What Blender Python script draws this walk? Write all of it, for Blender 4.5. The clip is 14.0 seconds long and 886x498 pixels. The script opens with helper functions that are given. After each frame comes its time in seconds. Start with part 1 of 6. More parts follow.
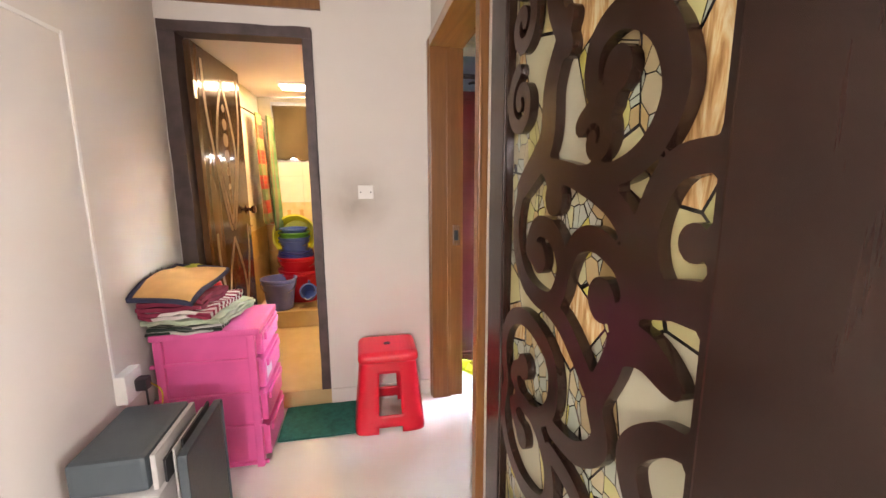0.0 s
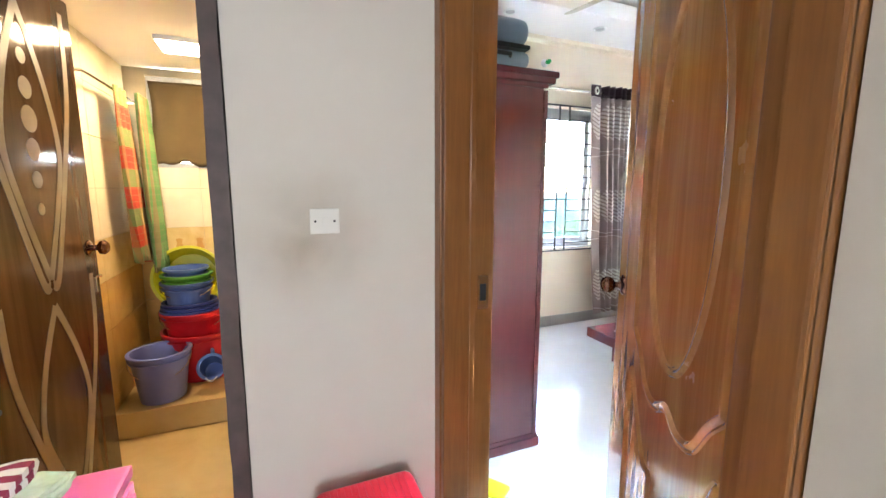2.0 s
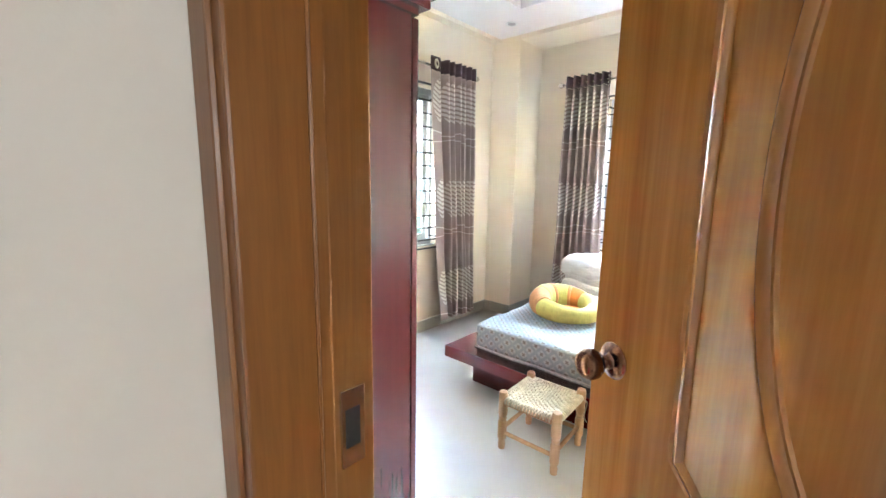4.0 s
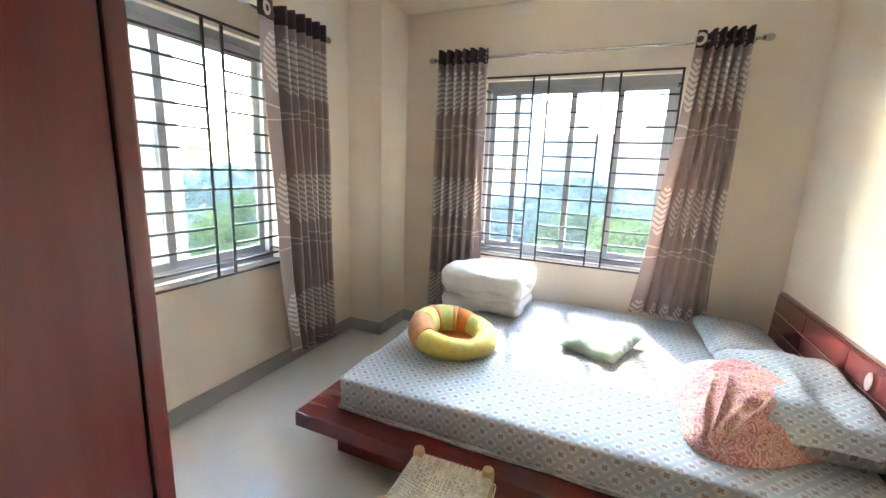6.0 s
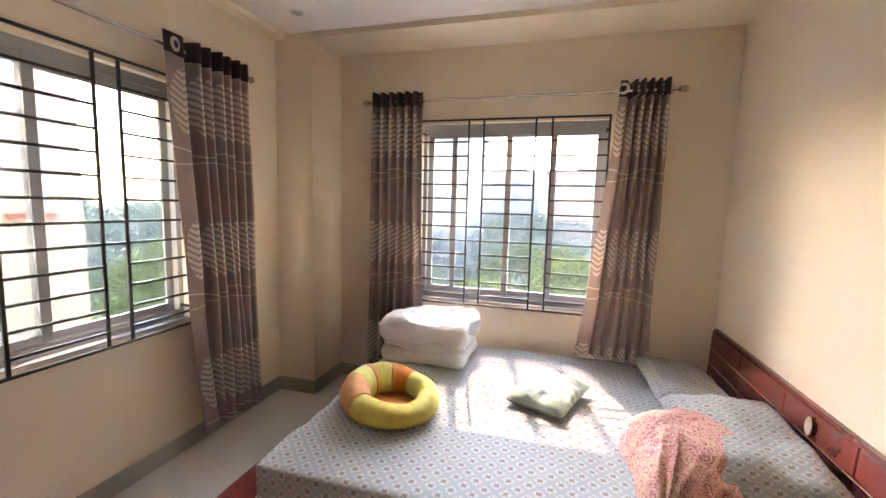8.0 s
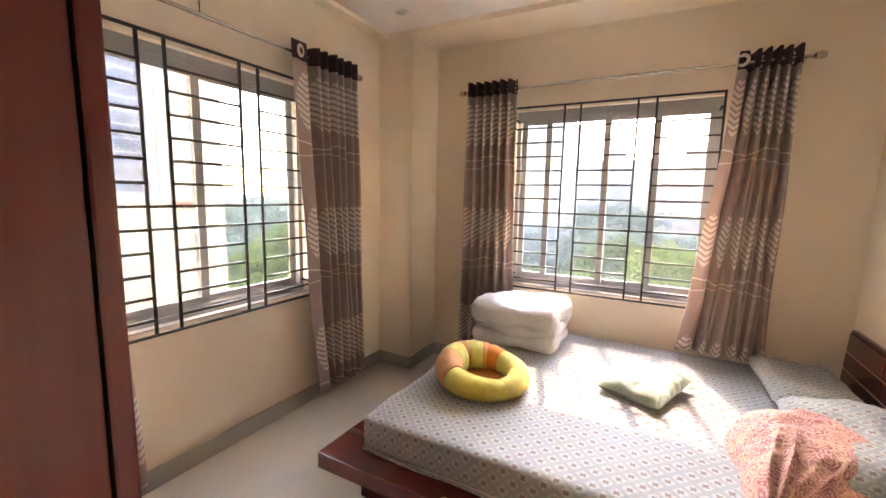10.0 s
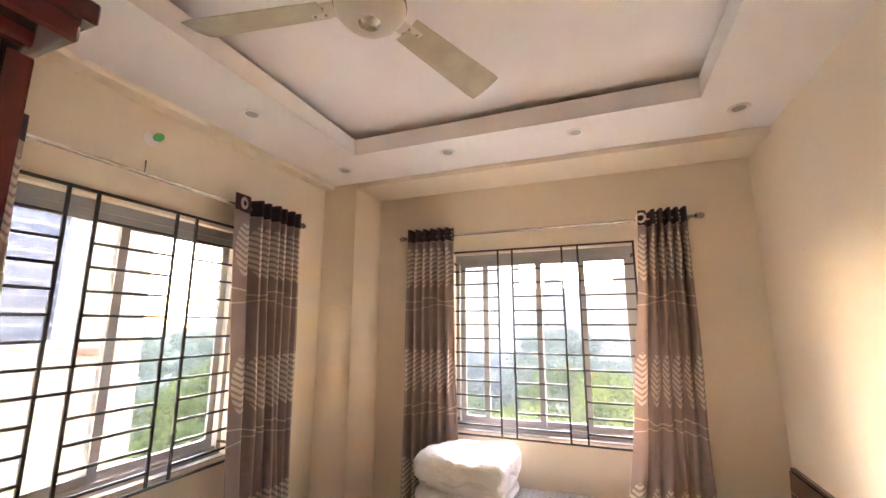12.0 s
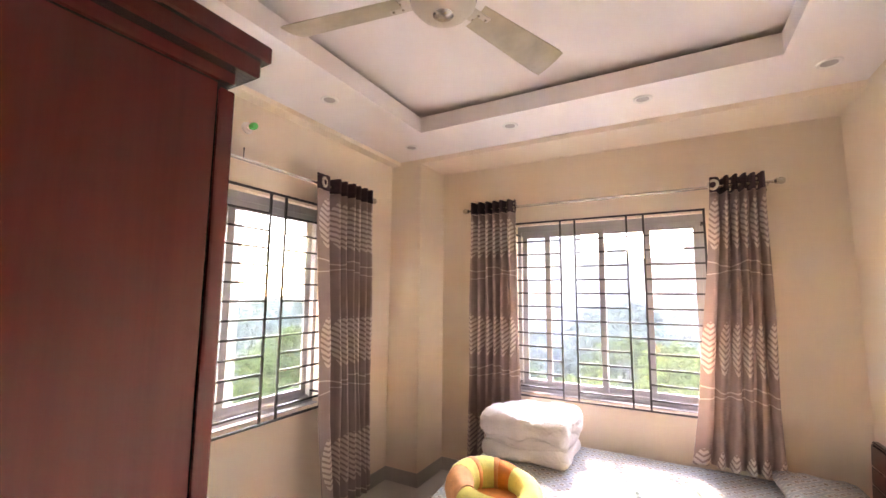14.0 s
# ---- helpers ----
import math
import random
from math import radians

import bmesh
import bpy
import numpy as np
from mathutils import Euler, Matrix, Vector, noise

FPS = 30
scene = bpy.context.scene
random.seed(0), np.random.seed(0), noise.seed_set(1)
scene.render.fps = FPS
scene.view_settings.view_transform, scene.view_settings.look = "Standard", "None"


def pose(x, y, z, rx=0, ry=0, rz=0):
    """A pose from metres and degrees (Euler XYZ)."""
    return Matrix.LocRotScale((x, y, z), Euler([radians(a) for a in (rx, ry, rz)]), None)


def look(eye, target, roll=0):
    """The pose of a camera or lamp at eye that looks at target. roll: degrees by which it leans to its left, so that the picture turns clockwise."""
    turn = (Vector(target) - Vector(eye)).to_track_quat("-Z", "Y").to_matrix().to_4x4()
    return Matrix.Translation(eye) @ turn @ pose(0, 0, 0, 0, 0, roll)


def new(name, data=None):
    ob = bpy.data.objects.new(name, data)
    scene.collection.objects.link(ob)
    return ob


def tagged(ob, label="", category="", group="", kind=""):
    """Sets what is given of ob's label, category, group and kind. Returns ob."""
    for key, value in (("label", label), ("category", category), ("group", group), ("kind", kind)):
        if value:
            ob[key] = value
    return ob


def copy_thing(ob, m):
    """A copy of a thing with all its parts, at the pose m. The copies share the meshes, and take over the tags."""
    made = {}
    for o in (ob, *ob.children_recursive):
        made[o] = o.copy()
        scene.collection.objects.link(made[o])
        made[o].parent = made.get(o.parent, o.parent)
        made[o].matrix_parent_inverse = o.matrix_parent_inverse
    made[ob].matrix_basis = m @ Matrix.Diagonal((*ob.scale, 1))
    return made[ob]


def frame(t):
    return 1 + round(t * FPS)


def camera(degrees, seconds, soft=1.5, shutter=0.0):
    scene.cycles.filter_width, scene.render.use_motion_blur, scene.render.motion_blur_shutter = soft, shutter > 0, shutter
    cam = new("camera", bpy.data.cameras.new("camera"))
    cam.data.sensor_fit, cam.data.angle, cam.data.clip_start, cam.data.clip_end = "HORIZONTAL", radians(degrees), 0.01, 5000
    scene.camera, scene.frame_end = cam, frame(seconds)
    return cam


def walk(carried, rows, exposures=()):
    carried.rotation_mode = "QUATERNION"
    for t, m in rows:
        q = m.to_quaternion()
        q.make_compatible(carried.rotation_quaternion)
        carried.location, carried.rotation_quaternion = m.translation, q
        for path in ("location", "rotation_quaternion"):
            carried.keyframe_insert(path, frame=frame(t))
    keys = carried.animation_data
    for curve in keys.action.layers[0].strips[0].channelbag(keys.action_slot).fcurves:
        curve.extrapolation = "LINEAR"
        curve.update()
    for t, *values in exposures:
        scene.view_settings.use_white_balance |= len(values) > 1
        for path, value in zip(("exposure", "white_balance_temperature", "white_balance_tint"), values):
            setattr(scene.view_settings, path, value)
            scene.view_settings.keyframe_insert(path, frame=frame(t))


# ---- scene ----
cam = camera(94.6, 14.0)
PATH = [
    (0, (0.645, 0.408, 1.351), (1.028, 2.34, 1.006), -0.3),
    (0.5, (0.605, 0.627, 1.358), (0.724, 2.601, 1.057), 0.0),
    (1, (0.512, 0.95, 1.369), (0.72, 2.921, 1.102), -0.3),
    (1.5, (0.504, 1.219, 1.361), (0.96, 3.148, 1.094), -0.3),
    (2, (0.531, 1.508, 1.366), (1.287, 3.337, 1.078), 0.1),
    (2.5, (0.504, 1.771, 1.365), (1.527, 3.466, 1.079), 0.3),
    (3, (0.535, 1.943, 1.376), (1.737, 3.514, 1.083), 0.2),
    (3.2, (0.595, 2.008, 1.369), (1.864, 3.525, 1.073), 0.3),
    (5.5, (1.333, 2.645, 1.407), (3.045, 3.596, 1.003), 2.2),
    (6, (1.475, 2.699, 1.436), (3.281, 3.466, 1.047), 2.2),
    (6.5, (1.597, 2.715, 1.455), (3.502, 3.218, 1.11), 2.2),
    (7, (1.716, 2.677, 1.493), (3.685, 2.871, 1.2), 1.5),
    (7.5, (1.7, 2.677, 1.5), (3.667, 2.941, 1.252), 1.2),
    (8, (1.654, 2.701, 1.499), (3.567, 3.243, 1.285), 1.5),
    (8.5, (1.6, 2.701, 1.48), (3.412, 3.524, 1.278), 1.5),
    (8.7, (1.572, 2.713, 1.493), (3.335, 3.633, 1.277), 1.4),
    (10.8, (1.554, 2.683, 1.439), (3.307, 3.605, 1.164), 0.9),
    (11, (1.591, 2.695, 1.453), (3.402, 3.52, 1.254), 0.8),
    (11.5, (1.6, 2.673, 1.547), (3.453, 3.408, 1.713), -0.3),
    (12, (1.562, 2.652, 1.554), (3.4, 3.353, 1.916), 0.0),
    (12.5, (1.507, 2.638, 1.618), (3.263, 3.277, 2.335), -0.4),
    (13, (1.452, 2.615, 1.667), (3.114, 3.202, 2.62), -0.5),
    (13.5, (1.455, 2.62, 1.636), (3.212, 3.32, 2.288), 0.5),
    (14, (1.41, 2.635, 1.531), (3.149, 3.598, 1.754), 0.5),
]
EXPOSURES = [(0, 9.85, 8200, 29), (0.5, 9.95, 7500, 23), (1.0, 9.95, 7600, 24), (1.5, 9.85, 7600, 24), (2.0, 9.8, 7000, 17), (2.5, 9.8, 6900, 15), (3.2, 9.85, 7300, 14), (5.5, 9.5, 6900, 14), (6.0, 8.8, 8000, 17), (6.5, 8.5, 9000, 23), (7.0, 8.35, 9800, 28), (7.5, 8.25, 8900, 26), (8.0, 8.2, 10400, 32), (8.5, 8.25, 11400, 34), (11.0, 8.45, 12000, 37), (12.0, 8.6, 11800, 37), (13.0, 9.1, 10900, 38), (13.5, 9.1, 10800, 39), (14.0, 8.9, 10700, 42)]
walk(cam, [(t, look(eye, target, roll)) for t, eye, target, roll in PATH], EXPOSURES)

# ---- world, sun, landing fill lamps ----
world = bpy.data.worlds.new("world")
scene.world = world
world.use_nodes = True
wn = world.node_tree.nodes
sky = wn.new("ShaderNodeTexSky")
sky.sky_type = "NISHITA"
sky.sun_disc = False
sky.sun_elevation, sky.sun_rotation = radians(48), 1.307
sky.air_density, sky.dust_density = 1.3, 0.08
wn["Background"].inputs[1].default_value = 0.15
world.node_tree.links.new(sky.outputs[0], wn["Background"].inputs[0])

SUN_FROM = Vector((1, 0.27, 1.15))
sun_data = bpy.data.lights.new("sun", "SUN")
sun_data.energy, sun_data.angle, sun_data.color = 0.0225, radians(0.5), (1.0, 0.93, 0.82)
sun = new("sun", sun_data)
sun.matrix_world = look(SUN_FROM * 20, (0, 0, 0))


def area_light(name, eye, target, w, h, watts, color):
    data = bpy.data.lights.new(name, "AREA")
    data.shape, data.size, data.size_y, data.energy, data.color = "RECTANGLE", w, h, watts, color
    ob = new(name, data)
    ob.matrix_world = look(eye, target)
    return ob


# unseen fill lamps added in the landing to brighten the corridor
area_light("landing_fill_light", (1.622, -0.425, 1.675), (0.6, -0.425, 1.675), 0.45, 0.55, 0.145, (0.75, 0.87, 1.0))
area_light("landing_fill_light", (0.275, -1.492, 1.64), (0.275, 0.0, 1.64), 0.25, 0.18, 0.062, (0.75, 0.87, 1.0))


# ---- materials ----
class Nodes:
    """A small wrapper round one material's node tree."""

    def __init__(self, name, rough=0.6, metal=0.0, spec=0.5):
        self.m = bpy.data.materials.new(name)
        self.m.use_nodes = True
        self.t = self.m.node_tree
        self.b = self.t.nodes["Principled BSDF"]
        self.b.inputs["Roughness"].default_value = rough
        self.b.inputs["Metallic"].default_value = metal
        self.b.inputs["Specular IOR Level"].default_value = spec
        self.co = self.t.nodes.new("ShaderNodeTexCoord")

    def put(self, kind, **inputs):
        n = self.t.nodes.new("ShaderNode" + kind)
        for k, v in inputs.items():
            self.set(n.inputs[k.replace("_", " ")], v)
        return n

    def set(self, socket, v):
        if isinstance(v, bpy.types.NodeSocket):
            self.t.links.new(v, socket)
        elif v is not None:
            socket.default_value = v

    def math(self, op, a, b=None, c=None, clamp=False):
        n = self.t.nodes.new("ShaderNodeMath")
        n.operation, n.use_clamp = op, clamp
        for s, v in zip(n.inputs, (a, b, c)):
            self.set(s, v)
        return n.outputs[0]

    def vec(self, kind="Object", scale=(1, 1, 1), rot=(0, 0, 0)):
        n = self.put("Mapping", Vector=self.co.outputs[kind])
        n.inputs["Scale"].default_value = scale
        n.inputs["Rotation"].default_value = [radians(a) for a in rot]
        return n.outputs[0]

    def noise(self, vec, scale, detail=4.0, rough=0.55, distort=0.0):
        n = self.put("TexNoise", Vector=vec, Scale=scale, Detail=detail, Roughness=rough, Distortion=distort)
        return n.outputs[0]

    def ramp(self, fac, *stops):
        n = self.put("ValToRGB", Fac=fac)
        el = n.color_ramp.elements
        while len(el) < len(stops):
            el.new(0.5)
        for e, (p, c) in zip(el, stops):
            e.position = p
            e.color = (*c, 1) if len(c) == 3 else c
        return n.outputs[0]

    def mix(self, fac, a, b, blend="MIX"):
        n = self.t.nodes.new("ShaderNodeMix")
        n.data_type, n.blend_type = "RGBA", blend
        self.set(n.inputs[0], fac)
        for s, v in ((n.inputs[6], a), (n.inputs[7], b)):
            self.set(s, (*v, 1) if isinstance(v, tuple) and len(v) == 3 else v)
        return n.outputs[2]

    def color(self, v):
        self.set(self.b.inputs["Base Color"], (*v, 1) if isinstance(v, tuple) and len(v) == 3 else v)

    def rough(self, v):
        self.set(self.b.inputs["Roughness"], v)

    def bump(self, height, strength=0.2, dist=0.005):
        n = self.put("Bump", Height=height, Strength=strength, Distance=dist)
        self.t.links.new(n.outputs[0], self.b.inputs["Normal"])


def plain(name, col, rough=0.5, metal=0.0, var=0.12, scale=6.0, bump=0.05, spec=0.5, fine=120.0):
    """A surface of one colour with slow blotches, fine grain and slight relief."""
    n = Nodes(name, rough, metal, spec)
    v = n.vec()
    slow = n.noise(v, scale, 3)
    dark, light = tuple(c * (1 - var) for c in col), tuple(min(1, c * (1 + var * 0.6)) for c in col)
    n.color(n.ramp(slow, (0.3, dark), (0.7, light)))
    g = n.noise(v, fine, 3)
    n.rough(n.math("MULTIPLY_ADD", g, 0.16, rough - 0.08))
    if bump:
        n.bump(g, bump, 0.002)
    return n.m


def wood(name, dark, light, axis="z", rough=0.3, scale=1.0, coat=0.3):
    n = Nodes(name, rough)
    long = {"x": (0.5, 9, 9), "y": (9, 0.5, 9), "z": (9, 9, 0.5)}[axis]
    v = n.vec(scale=tuple(a * scale for a in long))
    a = n.noise(v, 1.6, 6, 0.6, 1.4)
    b = n.noise(v, 14, 4, 0.6)
    f = n.math("MULTIPLY_ADD", b, 0.35, n.math("MULTIPLY", a, 0.75))
    n.color(n.ramp(f, (0.28, dark), (0.5, tuple((p + q) / 2 for p, q in zip(dark, light))), (0.74, light)))
    n.rough(n.math("MULTIPLY_ADD", n.noise(n.vec(), 3), 0.06, rough - 0.03))
    n.b.inputs["Coat Weight"].default_value = coat
    n.b.inputs["Coat Roughness"].default_value = 0.15
    n.bump(b, 0.06, 0.002)
    return n.m


def painted_wall(name, col, dirt=(0.5, 0.42, 0.3), amount=0.25):
    n = Nodes(name, 0.75, spec=0.3)
    v = n.vec()
    slow = n.noise(v, 1.3, 4)
    mid = n.noise(v, 7, 5, 0.65)
    base = n.ramp(slow, (0.3, tuple(c * 0.95 for c in col)), (0.7, col))
    n.color(n.mix(n.ramp(mid, (0.62, (0, 0, 0)), (0.85, (amount,) * 3)), base, tuple(c * 0.8 for c in col)))
    n.bump(n.math("MULTIPLY_ADD", n.noise(v, 90, 3), 0.5, n.noise(v, 9, 3)), 0.12, 0.004)
    return n.m


M = {}
M["corridor_wall"] = painted_wall("corridor_wall_paint", (0.70, 0.665, 0.61))
M["bed_wall"] = painted_wall("bedroom_wall_paint", (0.86, 0.745, 0.60))
M["ceiling"] = painted_wall("ceiling_paint", (0.88, 0.835, 0.80), amount=0.1)


def floor_tile():
    n = Nodes("polished_floor_tile", 0.12)
    v = n.vec()
    n.color(n.ramp(n.noise(v, 2.2, 6, 0.6, 0.6), (0.3, (0.66, 0.64, 0.58)), (0.7, (0.73, 0.71, 0.65))))
    n.rough(n.math("MULTIPLY_ADD", n.noise(v, 3.5, 5), 0.14, 0.08))
    n.bump(n.noise(v, 4, 2), 0.02, 0.003)
    return n.m


M["floor"] = floor_tile()
M["skirting"] = plain("grey_skirting_tile", (0.40, 0.38, 0.33), 0.3, scale=3)
M["teak"] = wood("varnished_teak", (0.24, 0.10, 0.025), (0.46, 0.22, 0.06), "z", 0.28)
M["teak_x"] = wood("varnished_teak_cross", (0.24, 0.10, 0.025), (0.46, 0.22, 0.06), "y", 0.28)
M["jamb"] = wood("door_frame_teak", (0.16, 0.058, 0.015), (0.26, 0.105, 0.026), "z", 0.36, 2.2, 0.12)
M["mahogany"] = wood("mahogany_varnish", (0.056, 0.0085, 0.009), (0.080, 0.013, 0.0135), "z", 0.24, 1.0, 0.2)
M["mahogany_x"] = wood("bed_mahogany", (0.085, 0.012, 0.009), (0.15, 0.024, 0.017), "y", 0.2, 0.6, 0.5)
M["entry_wood"] = wood("dark_entry_wood", (0.012, 0.0048, 0.0032), (0.024, 0.0095, 0.0058), "z", 0.22, 1.0, 0.08)
M["entry_wood"].node_tree.nodes["Principled BSDF"].inputs["Specular IOR Level"].default_value = 0.35
M["bath_frame"] = plain("brown_grey_frame_paint", (0.075, 0.05, 0.048), 0.55, var=0.3, scale=14)
M["white_plastic"] = plain("white_plastic", (0.78, 0.78, 0.74), 0.35, var=0.05)
M["black_metal"] = plain("black_grille_paint", (0.02, 0.02, 0.022), 0.45, var=0.3)
M["aluminium"] = plain("grey_aluminium", (0.40, 0.40, 0.40), 0.45, 0.4, var=0.08)
M["steel"] = plain("steel_rod", (0.62, 0.60, 0.56), 0.22, 1.0, var=0.05)
M["dark_metal"] = plain("aged_bronze", (0.22, 0.11, 0.07), 0.25, 1.0, var=0.3, scale=30)
M["pink"] = plain("pink_plastic", (0.82, 0.125, 0.345), 0.35, var=0.08)
M["red"] = plain("red_plastic", (0.72, 0.015, 0.035), 0.3, var=0.08)
M["teal_mat"] = plain("dark_green_mat", (0.0, 0.11, 0.085), 0.9, var=0.3, scale=40, bump=0.5)


def quilt_cotton():
    n = Nodes("white_quilt_cotton", 0.85, spec=0.2)
    v = n.vec()
    n.color(n.ramp(n.noise(v, 6, 3), (0.3, (0.62, 0.59, 0.575)), (0.7, (0.70, 0.67, 0.65))))
    crease = n.noise(n.vec(scale=(1.0, 1.6, 2.2)), 9, 5, 0.62, 1.8)
    n.bump(n.math("MULTIPLY_ADD", n.noise(v, 240, 2), 0.05, crease), 0.7, 0.025)
    return n.m


M["sheet_white"] = quilt_cotton()


def glass_material(name, tint=(0.080, 0.091, 0.099), haze=0.0018):
    """Window glass tinted dark to dim the view; a pale film adds outdoor haze."""
    n = Nodes(name, 0.0)
    n.color(tint)
    n.b.inputs["Transmission Weight"].default_value = 1.0
    n.b.inputs["IOR"].default_value = 1.08
    film = n.put("BsdfTranslucent", Color=(0.80, 0.88, 0.95, 1))
    streak = n.noise(n.vec(scale=(1, 1, 0.5)), 4, 4)
    ms = n.put("MixShader", Fac=n.math("MULTIPLY_ADD", streak, haze * 0.5, haze * 0.75))
    n.t.links.new(n.b.outputs[0], ms.inputs[1])
    n.t.links.new(film.outputs[0], ms.inputs[2])
    n.t.links.new(ms.outputs[0], n.t.nodes["Material Output"].inputs[0])
    return n.m


M["glass"] = glass_material("window_glass")


# ---- builders ----
def part(name, bm, material, parent=None, label="", smooth=False):
    me = bpy.data.meshes.new(name)
    bm.normal_update()
    bm.to_mesh(me)
    bm.free()
    for m in (material if isinstance(material, (list, tuple)) else [material]):
        me.materials.append(m)
    if smooth:
        me.polygons.foreach_set("use_smooth", [True] * len(me.polygons))
        me.set_sharp_from_angle(angle=radians(40))
    ob = new(name, me)
    if parent:
        ob.parent = parent
    if label:
        ob["label"] = label
    return ob


def thing(name, loc, label, category, group="", kind="", rz=0.0):
    ob = new(name)
    ob.empty_display_size = 0.1
    ob.matrix_world = pose(*loc, 0, 0, rz)
    return tagged(ob, label, category, group, kind)


def box(x0, y0, z0, x1, y1, z1, bevel=0.0, bm=None, seg=2):
    """A box between two corners, with rounded edges if bevel is given."""
    bm = bm or bmesh.new()
    vs = bmesh.ops.create_cube(bm, size=1, matrix=Matrix.Translation(((x0 + x1) / 2, (y0 + y1) / 2, (z0 + z1) / 2)) @ Matrix.Diagonal((abs(x1 - x0), abs(y1 - y0), abs(z1 - z0), 1)))["verts"]
    if bevel:
        edges = list({e for v in vs for e in v.link_edges})
        bmesh.ops.bevel(bm, geom=edges, offset=bevel, segments=seg, profile=0.7, affect="EDGES")
    return bm


def tube(points, r, bm=None, sides=10, caps=True):
    """A round bar along a line of points; r may be a number or one radius a point."""
    bm = bm or bmesh.new()
    pts = [Vector(p) for p in points]
    rs = r if isinstance(r, (list, tuple)) else [r] * len(pts)
    rings = []
    side = None
    for i, p in enumerate(pts):
        d = (pts[min(i + 1, len(pts) - 1)] - pts[max(i - 1, 0)]).normalized()
        if side is None:
            side = d.orthogonal().normalized()
        else:
            side = (side - d * side.dot(d)).normalized()
        up = d.cross(side)
        rings.append([bm.verts.new(p + (side * math.cos(a) + up * math.sin(a)) * rs[i]) for a in (2 * math.pi * k / sides for k in range(sides))])
    for a, b in zip(rings, rings[1:]):
        for k in range(sides):
            bm.faces.new((a[k], a[(k + 1) % sides], b[(k + 1) % sides], b[k]))
    if caps:
        bm.faces.new(rings[0][::-1])
        bm.faces.new(rings[-1])
    return bm


def lathe(profile, bm=None, sides=32, m=None):
    """A turned shape about z from (radius, height) pairs, bottom first."""
    bm = bm or bmesh.new()
    m = m or Matrix.Identity(4)
    rings = []
    for r, z in profile:
        if r < 1e-5:
            rings.append([bm.verts.new(m @ Vector((0, 0, z)))])
        else:
            rings.append([bm.verts.new(m @ Vector((r * math.cos(a), r * math.sin(a), z))) for a in (2 * math.pi * k / sides for k in range(sides))])
    for a, b in zip(rings, rings[1:]):
        for k in range(sides):
            q = [a[k % len(a)], a[(k + 1) % len(a)], b[(k + 1) % len(b)], b[k % len(b)]]
            q = list(dict.fromkeys(q))
            if len(q) > 2:
                bm.faces.new(q)
    return bm


def pierced(axis, a0, a1, lo, hi, z0, z1, holes):
    """A wall slab: thickness a0..a1 on the axis, lo..hi along it, with rectangular holes (u0, u1, z0, z1)."""
    bm = bmesh.new()
    us = sorted({lo, hi, *(h[0] for h in holes), *(h[1] for h in holes)})
    zs = sorted({z0, z1, *(h[2] for h in holes), *(h[3] for h in holes)})
    for u, v in zip(us, us[1:]):
        for p, q in zip(zs, zs[1:]):
            if any(h[0] <= (u + v) / 2 <= h[1] and h[2] <= (p + q) / 2 <= h[3] for h in holes):
                continue
            if axis == "x":
                box(a0, u, p, a1, v, q, bm=bm)
            elif axis == "y":
                box(u, a0, p, v, a1, q, bm=bm)
            else:
                box(u, p, a0, v, q, a1, bm=bm)
    bmesh.ops.remove_doubles(bm, verts=bm.verts, dist=1e-5)
    seen = {}
    for f in bm.faces:
        seen.setdefault(tuple(round(c, 4) for c in f.calc_center_median()), []).append(f)
    inner = [f for fs in seen.values() if len(fs) > 1 for f in fs]
    bmesh.ops.delete(bm, geom=inner, context="FACES_ONLY")
    return bm


def structure(name, bm, material, label, category):
    return tagged(part(name, bm, material), label, category, kind="structure")


# ---- large structure ----
LEFT, RIGHT, ROOM_X, END_Y = -0.31, 1.06, 1.20, 2.79
EAST, NORTH, SOUTH = 4.75, 4.79, 1.65
COL_X, COL_Y = 4.34, 4.48
SOFFIT, TRAY, BEAM = 2.705, 2.855, 2.668
W1 = (2.17, 3.54, 0.79, 2.13)
W2 = (2.40, 3.77, 0.75, 2.12)
DOOR = (1.735, 2.79, 0, 2.10)
BATH_X, BATH_Y, BATH_TOP = -0.26, 4.60, 2.09

structure("floor", box(-1.0, -1.6, -0.12, 4.95, 4.95, 0), M["floor"], "polished off-white tiled floor with soft reflections", "floor")
structure("wall_west", pierced("x", LEFT - 0.14, LEFT, 0.45, END_Y, 0, 2.95, []), M["corridor_wall"], "off-white painted corridor wall with smudges", "wall")
structure("wall_end", pierced("y", END_Y, END_Y + 0.12, LEFT - 0.14, RIGHT - 0.003, 0, 2.95, [(-0.275, 0.425, 0.0, 2.115)]), M["corridor_wall"], "off-white painted wall with dirt round the light switch", "wall")
structure("wall_corridor_side", pierced("x", RIGHT, RIGHT + 0.07, 0.45, NORTH, 0, 2.95, [DOOR]), M["corridor_wall"], "off-white painted wall round the bedroom door", "wall")
structure("wall_bedroom_west", pierced("x", RIGHT + 0.07, ROOM_X, SOUTH - 0.12, NORTH, 0, 2.95, [DOOR]), M["bed_wall"], "cream painted bedroom wall round the door", "wall")
structure("wall_south", pierced("y", SOUTH - 0.12, SOUTH, ROOM_X, EAST + 0.2, 0, 2.95, []), M["bed_wall"], "cream painted bedroom wall behind the headboard", "wall")
structure("wall_east", pierced("x", EAST, EAST + 0.14, SOUTH, NORTH + 0.14, 0, 2.95, [W2]), M["bed_wall"], "cream painted wall with the wide barred window", "wall")
structure("wall_north", pierced("y", NORTH, NORTH + 0.14, RIGHT, EAST, 0, 2.95, [W1]), M["bed_wall"], "cream painted wall with a barred window", "wall")
